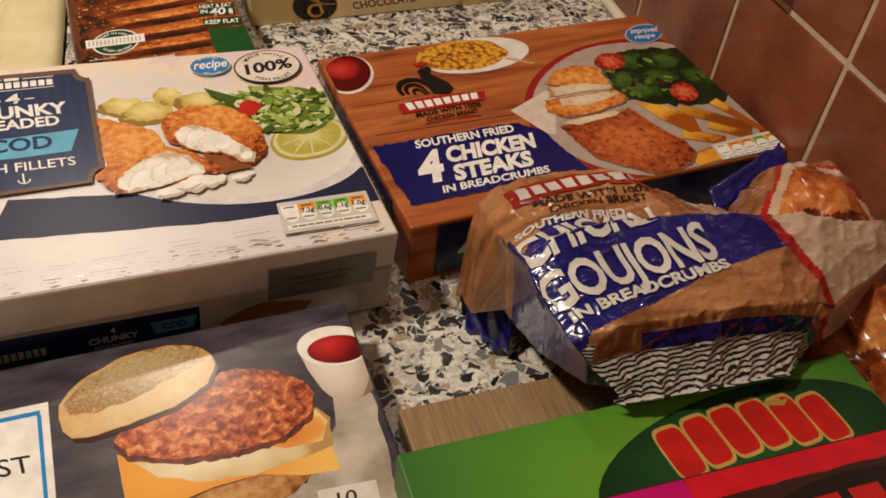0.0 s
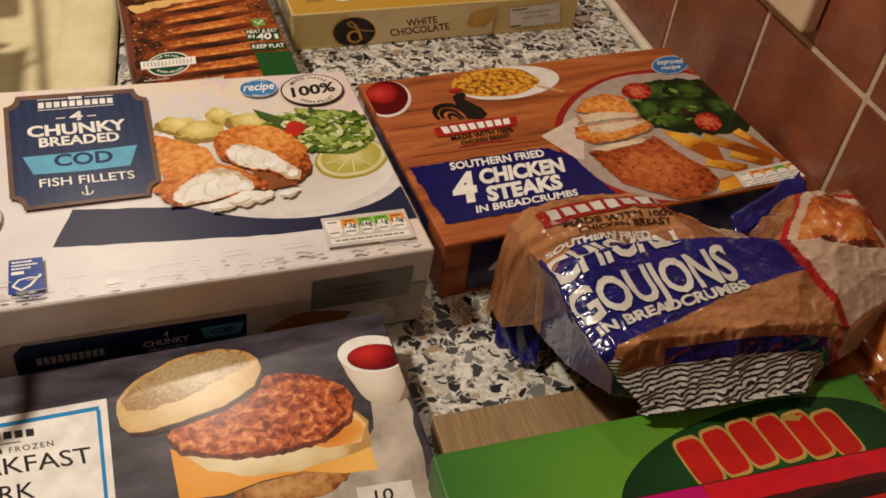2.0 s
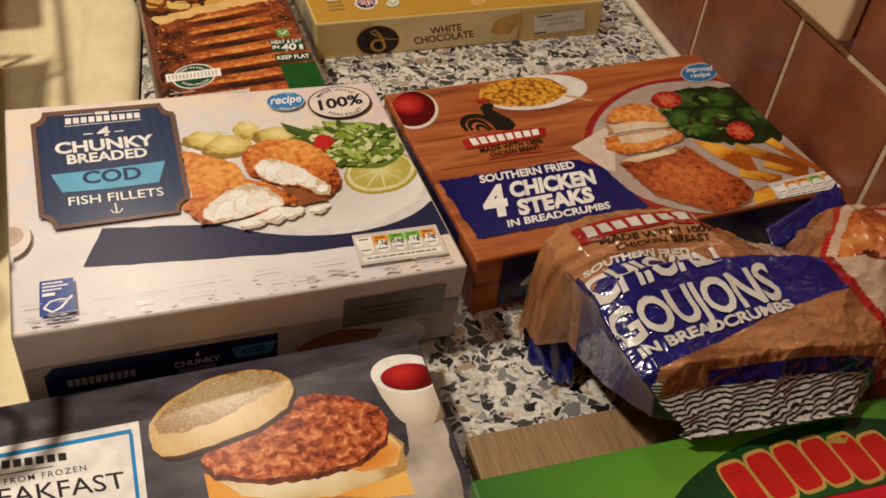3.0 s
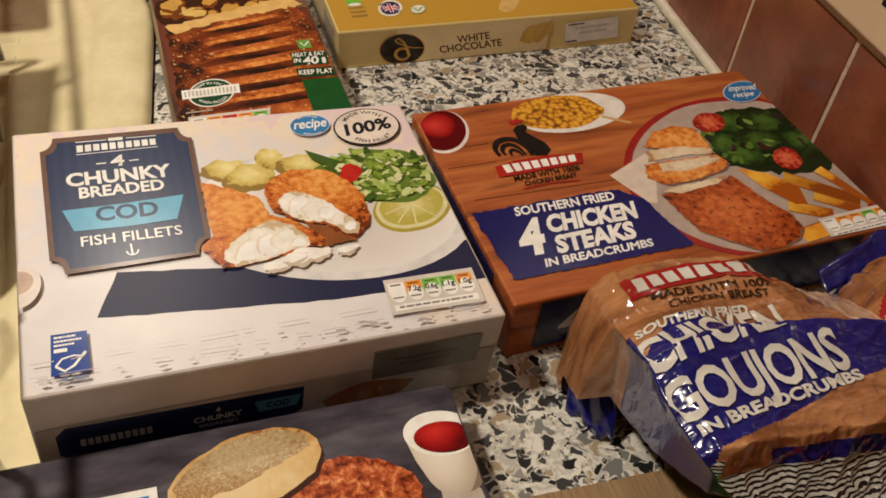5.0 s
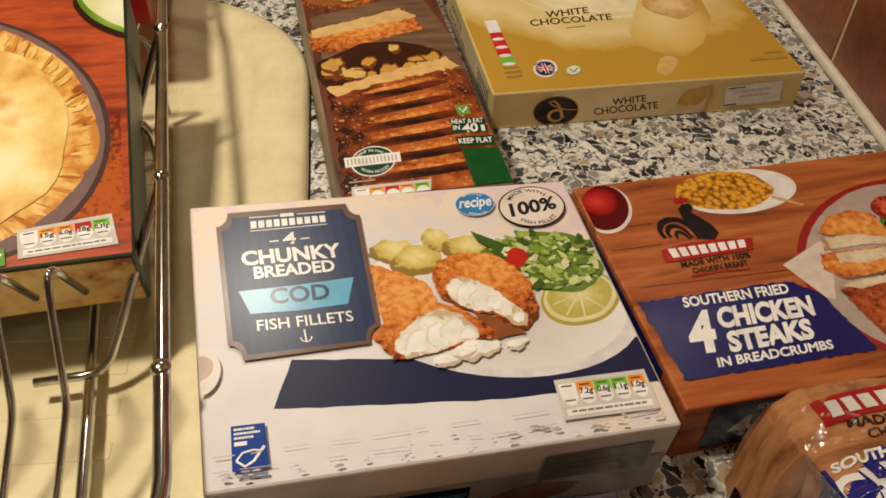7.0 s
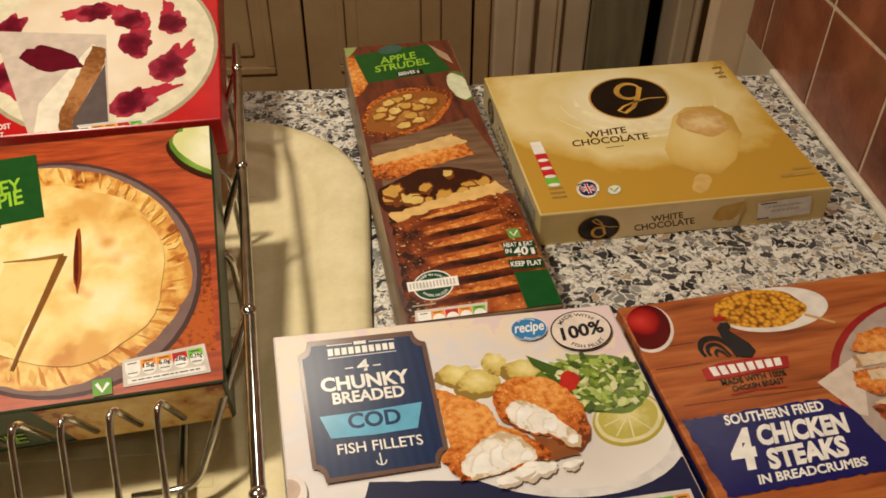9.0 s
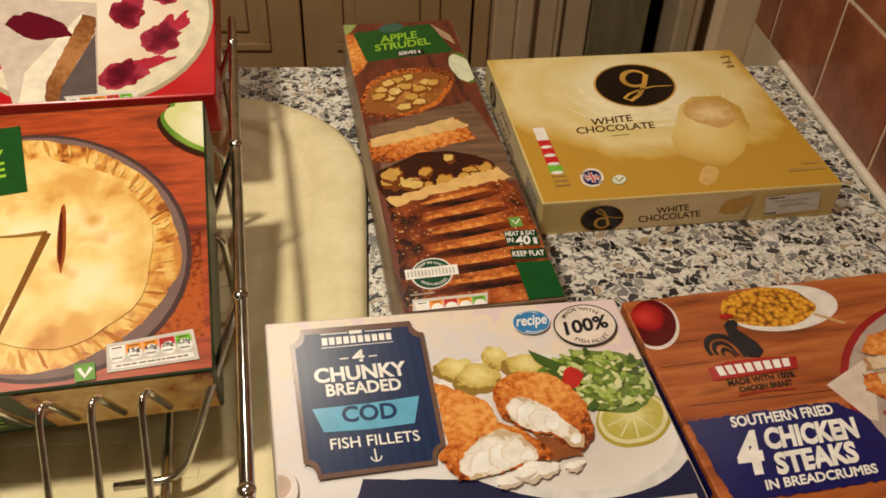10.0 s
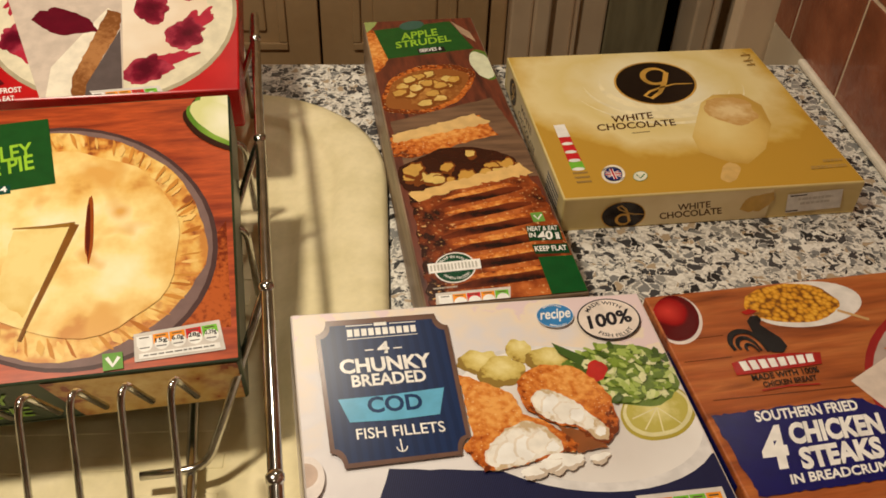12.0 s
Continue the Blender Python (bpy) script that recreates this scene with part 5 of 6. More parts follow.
        blob(t, c, a, b, grad_mat("apple_skin_print", c, 0.014, 0.02, [(0.2, lin((150, 182, 70))), (1.0, lin((92, 134, 40)))], 60, 0.1), "apple_picture", 0.02, 2)
        f = lambda p: (p[0] + dx, p[1] + dy)
        blob(t, f(c), f(a), f(b), grad_mat("apple_flesh_print", f(c), 0.014, 0.02, [(0.2, lin((240, 236, 206))), (1.0, lin((214, 214, 150)))], 90, 0.15), "apple_picture", 0.03, 3)
    poly(t, [(0.0121, 0.1576), (0.0792, 0.1627), (0.0871, 0.1155), (0.0213, 0.1089)], ink(30, 78, 32), "name_panel")
    lime = ink(150, 196, 52)
    text(t, "BRAMLEY", (0.0301, 0.1291), (0.0740, 0.1352), (0.0280, 0.1402), lime, 0.02)
    text(t, "APPLE PIE", (0.0294, 0.1189), (0.0753, 0.1269), (0.0274, 0.1297), lime, 0.02)
    quad(t, bil((0.0306, 0.1142), (0.0637, 0.1168), (0.0648, 0.1112), (0.0319, 0.1087)), 0, 1, 0, 1, ink(24, 70, 60))
    text(t, "SERVES 4", (0.0341, 0.1101), (0.0629, 0.1125), (0.0333, 0.1140), WHITE, 0.02)
    blob(t, (0.0434, 0.1602), (0.0513, 0.1609), (0.0445, 0.1534), ink(38, 92, 84), "printed_badge", 0.0)
    nutrition(t, (0.1302, 0.0192), (0.1706, 0.0224), (0.1733, 0.0059), (0.1312, 0.0043), "waarg", ("", "15g", "6.0g", "28g", "0.39g"))
    quad(t, bil((0.1162, 0.0103), (0.1254, 0.0105), (0.1262, 0.0018), (0.1171, 0.0014)), 0, 1, 0, 1, ink(108, 160, 66), "printed_badge")
    stroke(t, [(0.1183, 0.0082), (0.1213, 0.0037), (0.1240, 0.0080)], 0.0018, WHITE, "printed_badge")
    poly(fr, [(0.100, 0.0015), (0.178, 0.0015), (0.178, 0.0385), (0.088, 0.0385)], grad_mat("pie_side_print", (0.135, 0.020), 0.05, 0.04, [(0.1, lin((232, 208, 146))), (0.7, lin((206, 168, 100))), (1.0, lin((170, 112, 66))), (1.3, lin((140, 66, 40)))], 90, 0.4), "printed_front")
    text(fr, "BRAMLEY", (0.020, 0.022), (0.072, 0.022), (0.020, 0.032), ink(116, 160, 46), 0.02)
    text(fr, "APPLE PIE", (0.020, 0.008), (0.078, 0.008), (0.020, 0.018), ink(116, 160, 46), 0.02)


def cheesecake_box():
    red = tex_mat("glossy_red_card", two((176, 20, 24), (196, 30, 30)), 30, 3, 0.25)
    ob, t, fr = carton("cheesecake_box", "glossy red carton of berry cheesecake standing on the rack", (-0.3738, 0.8741, 0.9806), (14.7, 0, 5.6), (0.185, 0.19, 0.035), red, size=(1.084, 1.133, 1.0))
    c = (0.1042, 0.0771)
    blob(t, c, (0.1838, 0.0753), (0.1098, -0.0061), ink(176, 164, 136), "plate_picture", 0.0)
    blob(t, c, (0.1812, 0.0754), (0.1096, -0.0029), ink(226, 216, 188), "plate_picture", 0.0)
    blob(t, c, (0.1639, 0.0760), (0.1086, 0.0114), grad_mat("cream_topping_print", c, 0.07, 0.07, [(0.2, lin((240, 226, 206))), (1.0, lin((228, 206, 178)))], 60, 0.3, 0.28), "cheesecake_picture", 0.03, 2)
    dark, mid = ink(96, 16, 34), ink(178, 44, 64)
    rnd = random.Random(4)
    for k, (q, w) in enumerate((((0.0506, 0.0513), 0.013), ((0.0770, 0.0674), 0.017), ((0.1308, 0.0729), 0.014), ((0.1526, 0.0495), 0.014), ((0.1295, 0.0201), 0.015), ((0.1260, 0.0970), 0.012), ((0.1544, 0.0903), 0.012), ((0.1030, 0.1063), 0.012), ((0.0488, 0.0968), 0.012))):
        q = Vector(q)
        d = (q - Vector(c)).normalized()
        s = Vector((-d.y, d.x))
        blob(t, q + s * w * 0.7, q + s * w * 1.9, q + s * w * 0.7 + d * w * 0.5, mid, "berry_picture", 0.4, k)
        blob(t, q, q + s * w, q + d * w * 0.75, grad_mat("berry_print", tuple(q), w, w, [(0.1, lin((86, 12, 30))), (0.6, lin((120, 22, 44))), (1.0, lin((180, 60, 80)))], 120, 0.4), "berry_picture", 0.2, k + 9)
    poly(t, [(0.0383, 0.0944), (0.1111, 0.0835), (0.1178, -0.0056), (0.0702, -0.0031)], ink(206, 190, 176), "slice_picture")
    poly(t, [(0.0740, 0.0252), (0.0968, 0.0651), (0.1033, 0.0756), (0.1110, 0.0672), (0.0897, 0.0220), (0.0902, -0.0042), (0.0736, -0.0033)], ink(236, 226, 206), "slice_picture")
    poly(t, torn([(0.0866, 0.0149), (0.1034, 0.0739), (0.1120, 0.0698), (0.1120, 0.0565), (0.0958, 0.0097), (0.0956, -0.0045), (0.0888, -0.0032)], 0.003, 0.0006), grad_mat("biscuit_print", (0.0989, 0.0365), 0.03, 0.03, [(0.1, lin((176, 122, 74))), (1.0, lin((130, 80, 42)))], 300, 0.6), "slice_picture")
    poly(t, [(0.0958, 0.0097), (0.1121, 0.0554), (0.1171, -0.0056), (0.0959, -0.0045)], ink(96, 84, 82), "slice_picture")
    blob(t, (0.0773, 0.0642), (0.0962, 0.0582), (0.0783, 0.0527), dark, "berry_picture", 0.15, 4)
    text(t, "DEFROST", (0.0429, 0.0053), (0.0599, 0.0063), (0.0420, 0.0096), WHITE, 0.02)
    text(t, "& EAT", (0.0469, -0.0005), (0.0567, -0.0001), (0.0461, 0.0033), WHITE, 0.02)
    nutrition(t, (0.0979, 0.0043), (0.1377, 0.0061), (0.1404, -0.0101), (0.1002, -0.0125), "waarg", ("", "", "", "", ""))
    poly(t, [(0.0343, 0.0247), (0.0389, 0.0255), (0.0491, 0.0135), (0.0454, 0.0118)], ink(90, 20, 24), "printed_panel")


def breakfast_box():
    slate = tex_mat("slate_print", [(0.3, lin((44, 40, 48))), (0.55, lin((74, 68, 78))), (0.75, lin((98, 90, 98)))], 40, 6, 0.32, stretch=(1, 3, 1), fine=0.1)
    ob, t, fr = carton("breakfast_muffin_box", "slate-print carton of breakfast pork patties in muffins", (-0.1363, 0.3727, 0.9275), (0, 0, 4.6), (0.2115, 0.183, 0.025), slate, size=(0.938, 0.94, 1.1))
    poly(t, torn([(0.1949, 0.1490), (0.2090, 0.1290), (0.2039, 0.0700), (0.1300, 0.0720), (0.1240, 0.0960), (0.1739, 0.0972), (0.1907, 0.1188)], 0.006, 0.001), tex_mat("parchment_print", two((150, 136, 124), (206, 194, 180)), 50, 5, 0.3), "paper_picture")
    bowl = grad_mat("bowl_print", (0.1975, 0.1560), 0.016, 0.03, [(0.1, lin((246, 240, 230))), (0.6, lin((228, 216, 200))), (1.0, lin((186, 168, 148))), (1.3, lin((140, 122, 104)))], 30, 0.04)
    oval = lambda c, w, h, lo=0, hi=360: [(min(0.2110, c[0] + w * math.cos(radians(a))), c[1] + h * math.sin(radians(a)) - 0.10 * w * math.cos(radians(a))) for a in range(lo, hi, 10)]
    poly(t, [(0.2110, 0.1560), (0.1850, 0.1600), (0.1868, 0.1480), (0.1900, 0.1370)] + oval((0.2010, 0.1350), 0.0100, 0.0060, 200, 350) + [(0.2110, 0.1310)], bowl, "bowl_picture")
    poly(t, oval((0.2005, 0.1585), 0.0156, 0.0112), ink(248, 243, 236), "bowl_picture")
    poly(t, oval((0.2015, 0.1562), 0.0128, 0.0078), grad_mat("ketchup_print", (0.1985, 0.1595), 0.013, 0.011, [(0, lin((212, 48, 40))), (0.7, lin((150, 16, 18))), (1.2, lin((92, 8, 10)))], 80, 0.2), "ketchup_picture")
    poly(t, torn([(0.1300, 0.1025), (0.1414, 0.1040), (0.1580, 0.1050), (0.1746, 0.1030), (0.1760, 0.0990), (0.1693, 0.0940), (0.1541, 0.0905), (0.1322, 0.0925)], 0.003, 0.0005, 12), grad_mat("bun_print", (0.153, 0.100), 0.03, 0.010, [(0.1, lin((206, 160, 100))), (0.7, lin((170, 112, 58))), (1.2, lin((116, 66, 30)))], 260, 0.5), "bun_picture")
    poly(t, [(0.1090, 0.1290), (0.1227, 0.1190), (0.1460, 0.1110), (0.1668, 0.1080), (0.1867, 0.1120), (0.1875, 0.0985), (0.1741, 0.1000), (0.1582, 0.1052), (0.1414, 0.1048), (0.1270, 0.1022), (0.1104, 0.1045)], grad_mat("cheese_print", (0.125, 0.115), 0.06, 0.04, [(0, lin((246, 178, 78))), (0.5, lin((236, 158, 58))), (1.1, lin((250, 196, 104)))], 20, 0.1), "cheese_picture")
    poly(t, torn([(0.1112, 0.1275), (0.1291, 0.1225), (0.1519, 0.1190), (0.1720, 0.1205), (0.1854, 0.1290), (0.1893, 0.1230), (0.1872, 0.1100), (0.1761, 0.1075), (0.1563, 0.1057), (0.1377, 0.1080), (0.1223, 0.1150)], 0.004, 0.0004, 3), grad_mat("egg_print", (0.140, 0.116), 0.05, 0.014, [(0.1, lin((246, 232, 196))), (0.7, lin((226, 202, 150))), (1.2, lin((190, 150, 90)))], 90, 0.25), "egg_picture")
    poly(t, [(0.1590, 0.1190), (0.1720, 0.1210), (0.1850, 0.1282), (0.1882, 0.1215), (0.1840, 0.1130), (0.1700, 0.1135)], grad_mat("yolk_print", (0.172, 0.119), 0.018, 0.009, [(0, lin((222, 128, 40))), (0.8, lin((238, 170, 84))), (1.2, lin((244, 208, 148)))], 90, 0.25), "egg_picture")
    edge = [(0.1077, 0.1352), (0.1166, 0.1422), (0.1320, 0.1449), (0.1474, 0.1509), (0.1517, 0.1573), (0.1590, 0.1573), (0.1655, 0.1554), (0.1740, 0.1515), (0.1803, 0.1465), (0.1845, 0.1412), (0.1861, 0.1359), (0.1828, 0.1266), (0.1699, 0.1191), (0.1520, 0.1175), (0.1312, 0.1202), (0.1132, 0.1271)]
    poly(t, torn([(u, v - 0.0028) for u, v in edge], 0.002, 0.0006, 5), tex_mat("patty_rim_print", two((70, 24, 12), (134, 60, 28)), 420, 4, 0.24), "patty_picture")
    poly(t, torn(edge, 0.002, 0.0006, 6), tex_mat("patty_print", [(0.30, lin((92, 34, 16))), (0.43, lin((156, 68, 34))), (0.55, lin((202, 106, 58))), (0.70, lin((240, 166, 110)))], 250, 3, 0.22, distort=0.6, fine=0.25), "patty_picture")
    muffin = [(0.0908, 0.1453), (0.0895, 0.1520), (0.0902, 0.1579), (0.0940, 0.1640), (0.0991, 0.1685), (0.1128, 0.1755), (0.1240, 0.1775), (0.1335, 0.1774), (0.1410, 0.1755), (0.1469, 0.1720), (0.1500, 0.1675), (0.1506, 0.1622), (0.1465, 0.1526), (0.1320, 0.1449), (0.1145, 0.1414), (0.0997, 0.1396), (0.0940, 0.1410)]
    poly(t, [(u + 0.001, v - 0.0025) for u, v in muffin], ink(66, 30, 18), "shade_picture")
    poly(t, torn(muffin, 0.003, 0.0003, 7), grad_mat("muffin_print", (0.120, 0.152), 0.05, 0.028, [(0.1, lin((232, 206, 156))), (0.6, lin((220, 184, 124))), (0.95, lin((204, 154, 90))), (1.2, lin((166, 108, 52)))], 260, 0.25), "bun_picture")
    top = [(0.0918, 0.1573), (0.0955, 0.1635), (0.1001, 0.1670), (0.1070, 0.1708), (0.1148, 0.1740), (0.1240, 0.1763), (0.1334, 0.1762), (0.1400, 0.1742), (0.1455, 0.1705), (0.1470, 0.1650), (0.1339, 0.1600), (0.1176, 0.1532), (0.1025, 0.1508), (0.0931, 0.1525)]
    poly(t, torn(top, 0.002, 0.0006, 8), grad_mat("muffin_top_print", (0.120, 0.1675), 0.05, 0.022, [(0.1, lin((196, 174, 132))), (0.5, lin((182, 152, 106))), (0.8, lin((160, 116, 70))), (1.1, lin((206, 172, 116)))], 700, 0.42, speck=((222, 206, 172), 1100, 0.60)), "bun_picture")
    g = bil((0.0064, 0.1616), (0.0860, 0.1609), (0.0880, 0.0872), (0.0182, 0.0903))
    quad(t, g, 0, 1, 0, 1, WHITE, "name_label")
    for s0, s1, t0, t1 in ((0.03, 0.96, 0.045, 0.075), (0.945, 0.965, 0.075, 1.0)):
        quad(t, g, s0, s1, t0, t1, ink(40, 140, 206), "printed_line")
    dark = ink(50, 46, 50)
    gg = bil((0.0253, 0.1558), (0.0585, 0.1527), (0.0590, 0.1480), (0.0257, 0.1507))
    for k in range(8):
        quad(t, gg, 0.125 * k + 0.01, 0.125 * k + 0.10, 0.1, 0.9, dark, "maker_name_block")
    stroke(t, [(0.0259, 0.1482), (0.0531, 0.1469)], 0.0005, dark)
    text(t, "FROM FROZEN", (0.0356, 0.1428), (0.0654, 0.1417), (0.0352, 0.1456), dark, 0.005, space=1.3)
    text(t, "BREAKFAST", (0.0208, 0.1345), (0.0800, 0.1298), (0.0196, 0.1425), dark, 0.004)
    text(t, "PORK", (0.0327, 0.1207), (0.0590, 0.1192), (0.0320, 0.1283), dark, 0.004)
    text(t, "PATTIES", (0.0251, 0.1119), (0.0671, 0.1085), (0.0245, 0.1189), dark, 0.004)
    gg = bil((0.1768, 0.0923), (0.1989, 0.0904), (0.1975, 0.0732), (0.1753, 0.0754))
    quad(t, gg, 0, 1, 0, 1, ink(222, 214, 206), "time_label")
    text(t, "10", (0.1825, 0.0836), (0.1899, 0.0832), (0.1833, 0.0893), dark, 0.01)
    text(t, "MINS", (0.1828, 0.0805), (0.1904, 0.0800), (0.1831, 0.0824), dark, 0.01)


def pizza_boxes():
    ob = thing("cardboard_sleeve", "plain brown cardboard packing lying on the worktop", "cardboard", pose(0.0712, 0.295, COUNTER, 0, 0, 2.7))
    brown = tex_mat("brown_cardboard", two((140, 112, 80), (164, 134, 98)), 160, 3, 0.8, stretch=(6, 0.3, 1), fine=0.06)
    part("sheet", box_bm(0, 0.180, 0, 0.217, 0.0005, 0.0115, 0.001), brown, ob)
    for z in (0.004, 0.008):
        part("corrugation", box_bm(-0.0006, -0.0001, 0.002, 0.215, z, z + 0.0012), brown, ob)
    green = grad_mat("green_print", (0.10, 0.12), 0.12, 0.14, [(0.1, lin((132, 176, 52))), (0.55, lin((92, 150, 44))), (1.0, lin((44, 102, 40))), (1.4, lin((26, 66, 32)))], 20, 0.08, 0.4)
    ob, t, fr = carton("green_pizza_box", "green printed pizza carton lying on cardboard", (0.0572, 0.2826, 0.947), (0, 0, 2.7), (0.19, 0.195, 0.034), green, size=(0.969, 0.9575, 1.015))
    blob(t, (0.1259, 0.1604), (0.0617, 0.1587), (0.1351, 0.1896), grad_mat("dark_oval_print", (0.1259, 0.1604), 0.07, 0.05, [(0.2, lin((34, 84, 40))), (1.0, lin((16, 46, 26)))], 20, 0.05), "printed_badge", 0.0)
    for k in range(6):
        u = k / 5
        c = Vector((0.0992, 0.1691)).lerp(Vector((0.1615, 0.1688)), u) + Vector((0, 0.0035 * math.sin(math.pi * u)))
        e, n = Vector((0.0052, 0.0006)), Vector((-0.0012, 0.0105))
        for m, f in ((ink(196, 160, 84), 1.13), (ink(196, 36, 30), 0.98)):
            poly(t, [tuple(c + e * f * 1.1 * math.copysign(abs(math.cos(w)) ** 0.45, math.cos(w)) + n * f * math.copysign(abs(math.sin(w)) ** 0.45, math.sin(w))) for w in [k2 * math.tau / 24 for k2 in range(24)]], m, "maker_name_block")
    poly(t, [(0.1428, 0.1814), (0.1425, 0.1792), (0.1493, 0.1775), (0.1531, 0.1804), (0.1495, 0.1797), (0.1485, 0.1822), (0.1455, 0.1807)], ink(176, 146, 70), "crown_mark")
    ob, t, fr = carton("dark_pizza_box", "dark pizza carton with magenta and red border", (0.0637, 0.2454, 0.9665), (0, 0, 1.8), (0.19, 0.19, 0.0193), ink(60, 34, 30), size=(0.967, 0.958, 1.0))
    w, d = t.w, t.h
    poly(t, torn([(0.0, d - 0.009), (0.075, d - 0.009), (0.075, d), (0.0, d)], 0.004, 0.0003), ink(196, 20, 110), "printed_border")
    poly(t, torn([(0.075, d - 0.010), (w, d - 0.010), (w, d), (0.075, d)], 0.004, 0.0003), ink(206, 30, 44), "printed_border")
    blob(t, (0.13, d - 0.045), (0.19, d - 0.045), (0.13, d - 0.012), ink(34, 26, 26), "printed_badge", 0.0)
    for k in range(4):
        poly(t, [(0.095 + 0.016 * k, d - 0.036), (0.107 + 0.016 * k, d - 0.036), (0.107 + 0.016 * k, d - 0.018), (0.095 + 0.016 * k, d - 0.018)], ink(196, 36, 30), "maker_name_block")


fish_box()
steak_box()
ice_cream_box()
strudel_box()
pie_box()
cheesecake_box()
breakfast_box()
pizza_boxes()

from mathutils.bvhtree import BVHTree


# ---- the dish rack ----
def dish_rack():
    ob = thing("dish_rack", "chrome wire dish rack standing on the draining board", "dish rack", pose(-0.1155, 0.523, COUNTER - 0.006, 0, 0, 7.2))
    top, low = 0.088, 0.010
    part("top_rail", wire_bm(bend([(-0.40, 0.0, top), (0, 0, top), (0, 0.49, top), (-0.004, 0.505, top - 0.03), (-0.006, 0.505, low)], 0.022, 6), 0.0031), CHROME, ob, smooth=True)
    part("front_rail", wire_bm(bend([(-0.40, -0.004, top - 0.016), (-0.014, -0.004, top - 0.016), (-0.006, 0.02, top - 0.016), (-0.006, 0.03, low)], 0.012, 5), 0.0024), CHROME, ob, smooth=True)
    part("base_rail", wire_bm(bend([(-0.40, -0.012, low), (-0.046, -0.012, low), (-0.046, 0.48, low), (-0.40, 0.48, low)], 0.02, 5), 0.0028), CHROME, ob, smooth=True)
    for y in (0.067, 0.178, 0.310, 0.440):
        if y > 0.1:
            part("side_loop", wire_bm(bend([(0.0, y, top + 0.002), (-0.005, y - 0.004, top - 0.008), (-0.026, y - 0.030, 0.036), (-0.038, y - 0.044, low + 0.003), (-0.070, y - 0.044, low + 0.003)], 0.010, 5), 0.0022), CHROME, ob, smooth=True)
        bm = bmesh.new()
        bmesh.ops.create_uvsphere(bm, u_segments=10, v_segments=7, radius=0.0040, matrix=Matrix.Translation((0.0, y, top + 0.002)) @ Matrix.Diagonal((1, 1, 0.7, 1)))
        part("weld_bead", bm, CHROME, ob, smooth=True)
    for k in range(16):
        x = -0.0405 - 0.0198 * k
        pts = [(x, -0.012, low), (x - 0.006, 0.020, 0.014), (x - 0.011, 0.050, 0.026), (x - 0.001, 0.084, 0.056), (x, 0.109, 0.096), (x + 0.001, 0.1125, 0.1005), (x + 0.002, 0.117, 0.098), (x + 0.006, 0.133, 0.068)]
        part("plate_wire", wire_bm(bend(pts, 0.006, 3), 0.0016, 7), CHROME, ob, smooth=True)
    for y, z in ((0.26, 0.064), (0.345, 0.066), (0.465, 0.098)):
        part("cross_wire", wire_bm(bend([(-0.010, y, low), (-0.012, y, z), (-0.36, y, z), (-0.36, y, low)], 0.010, 4), 0.0021), CHROME, ob, smooth=True)
    return ob


dish_rack()


# ---- frozen food bags ----
def bag_surface(a, b, front, back, height, lift, seed, crumple):
    """A lumpy pillow along the line a to b: (s, t) to a place, s along it, t from the front foot over the top to the back foot."""
    a, b = Vector(a), Vector(b)
    d = (b - a).normalized()
    n = Vector((d.y, -d.x, 0))

    def at(s, t):
        pinch = max(0.05, min(1.0, math.sin(math.pi * min(max(s, 0.012), 0.988)) * 1.9)) ** 0.45
        th = math.pi * t
        c = math.cos(th)
        r = (front if c > 0 else back) * (0.86 + 0.2 * math.sin(5.1 * s + seed)) * pinch
        h = height * (1.08 - 0.42 * s) * pinch
        foot = lift * max(0.0, c) * min(1.0, max(0.0, (s - 0.12) * 5))
        base = a + (b - a) * s
        z = foot + (h - foot) * (max(0.0, math.sin(th)) ** 0.75)
        p = base + n * (math.copysign(abs(c) ** 0.8, c) * r) + Vector((0, 0, z))
        q = Vector((s * 3.2 + seed, t * 3.4, seed * 0.7))
        k = crumple * (0.2 + 0.8 * min(1, 4 * t, 4 * (1 - t)))
        fold = 1 - 2 * abs(noise.noise(q * 1.6 + Vector((0, t * 2, 0))))
        w = k * (0.9 * noise.noise(q * 1.3) + 0.45 * (fold - 0.5) + 0.26 * (0.5 - abs(noise.noise(q * 3.6))) + 0.10 * (0.5 - abs(noise.noise(q * 9))))
        out = (n * c + Vector((0, 0, math.sin(th)))).normalized()
        return p + out * w

    return at


def film_mat(name, stops, scale=40.0, stretch=(1, 1, 1), fine=0.1):
    m = tex_mat(name, stops, scale, 5, 0.2, stretch=stretch, fine=fine, coat=0.7)
    return m


TAN_FILM = film_mat("wood_print_film", [(0.3, lin((126, 78, 46))), (0.5, lin((172, 116, 74))), (0.7, lin((190, 136, 92)))], 40, (1, 4, 1))
NAVY_FILM = film_mat("navy_film", two((20, 20, 92), (32, 32, 118)), 30, fine=0.04)
RED_FILM = film_mat("red_film", two((150, 26, 26), (178, 40, 36)), 30, fine=0.04)
PINK_FILM = film_mat("paper_print_film", two((190, 160, 138), (212, 184, 160)), 40)
FOOD_FILM = tex_mat("chicken_print_film", [(0.3, lin((110, 44, 20))), (0.5, lin((186, 96, 44))), (0.65, lin((216, 148, 80))), (0.8, lin((150, 66, 28)))], 75, 6, 0.22, coat=0.35, fine=0.2)
CHAR_FILM = film_mat("char_print_film", [(0.35, lin((58, 20, 12))), (0.7, lin((140, 62, 28)))], 120, fine=0.2)


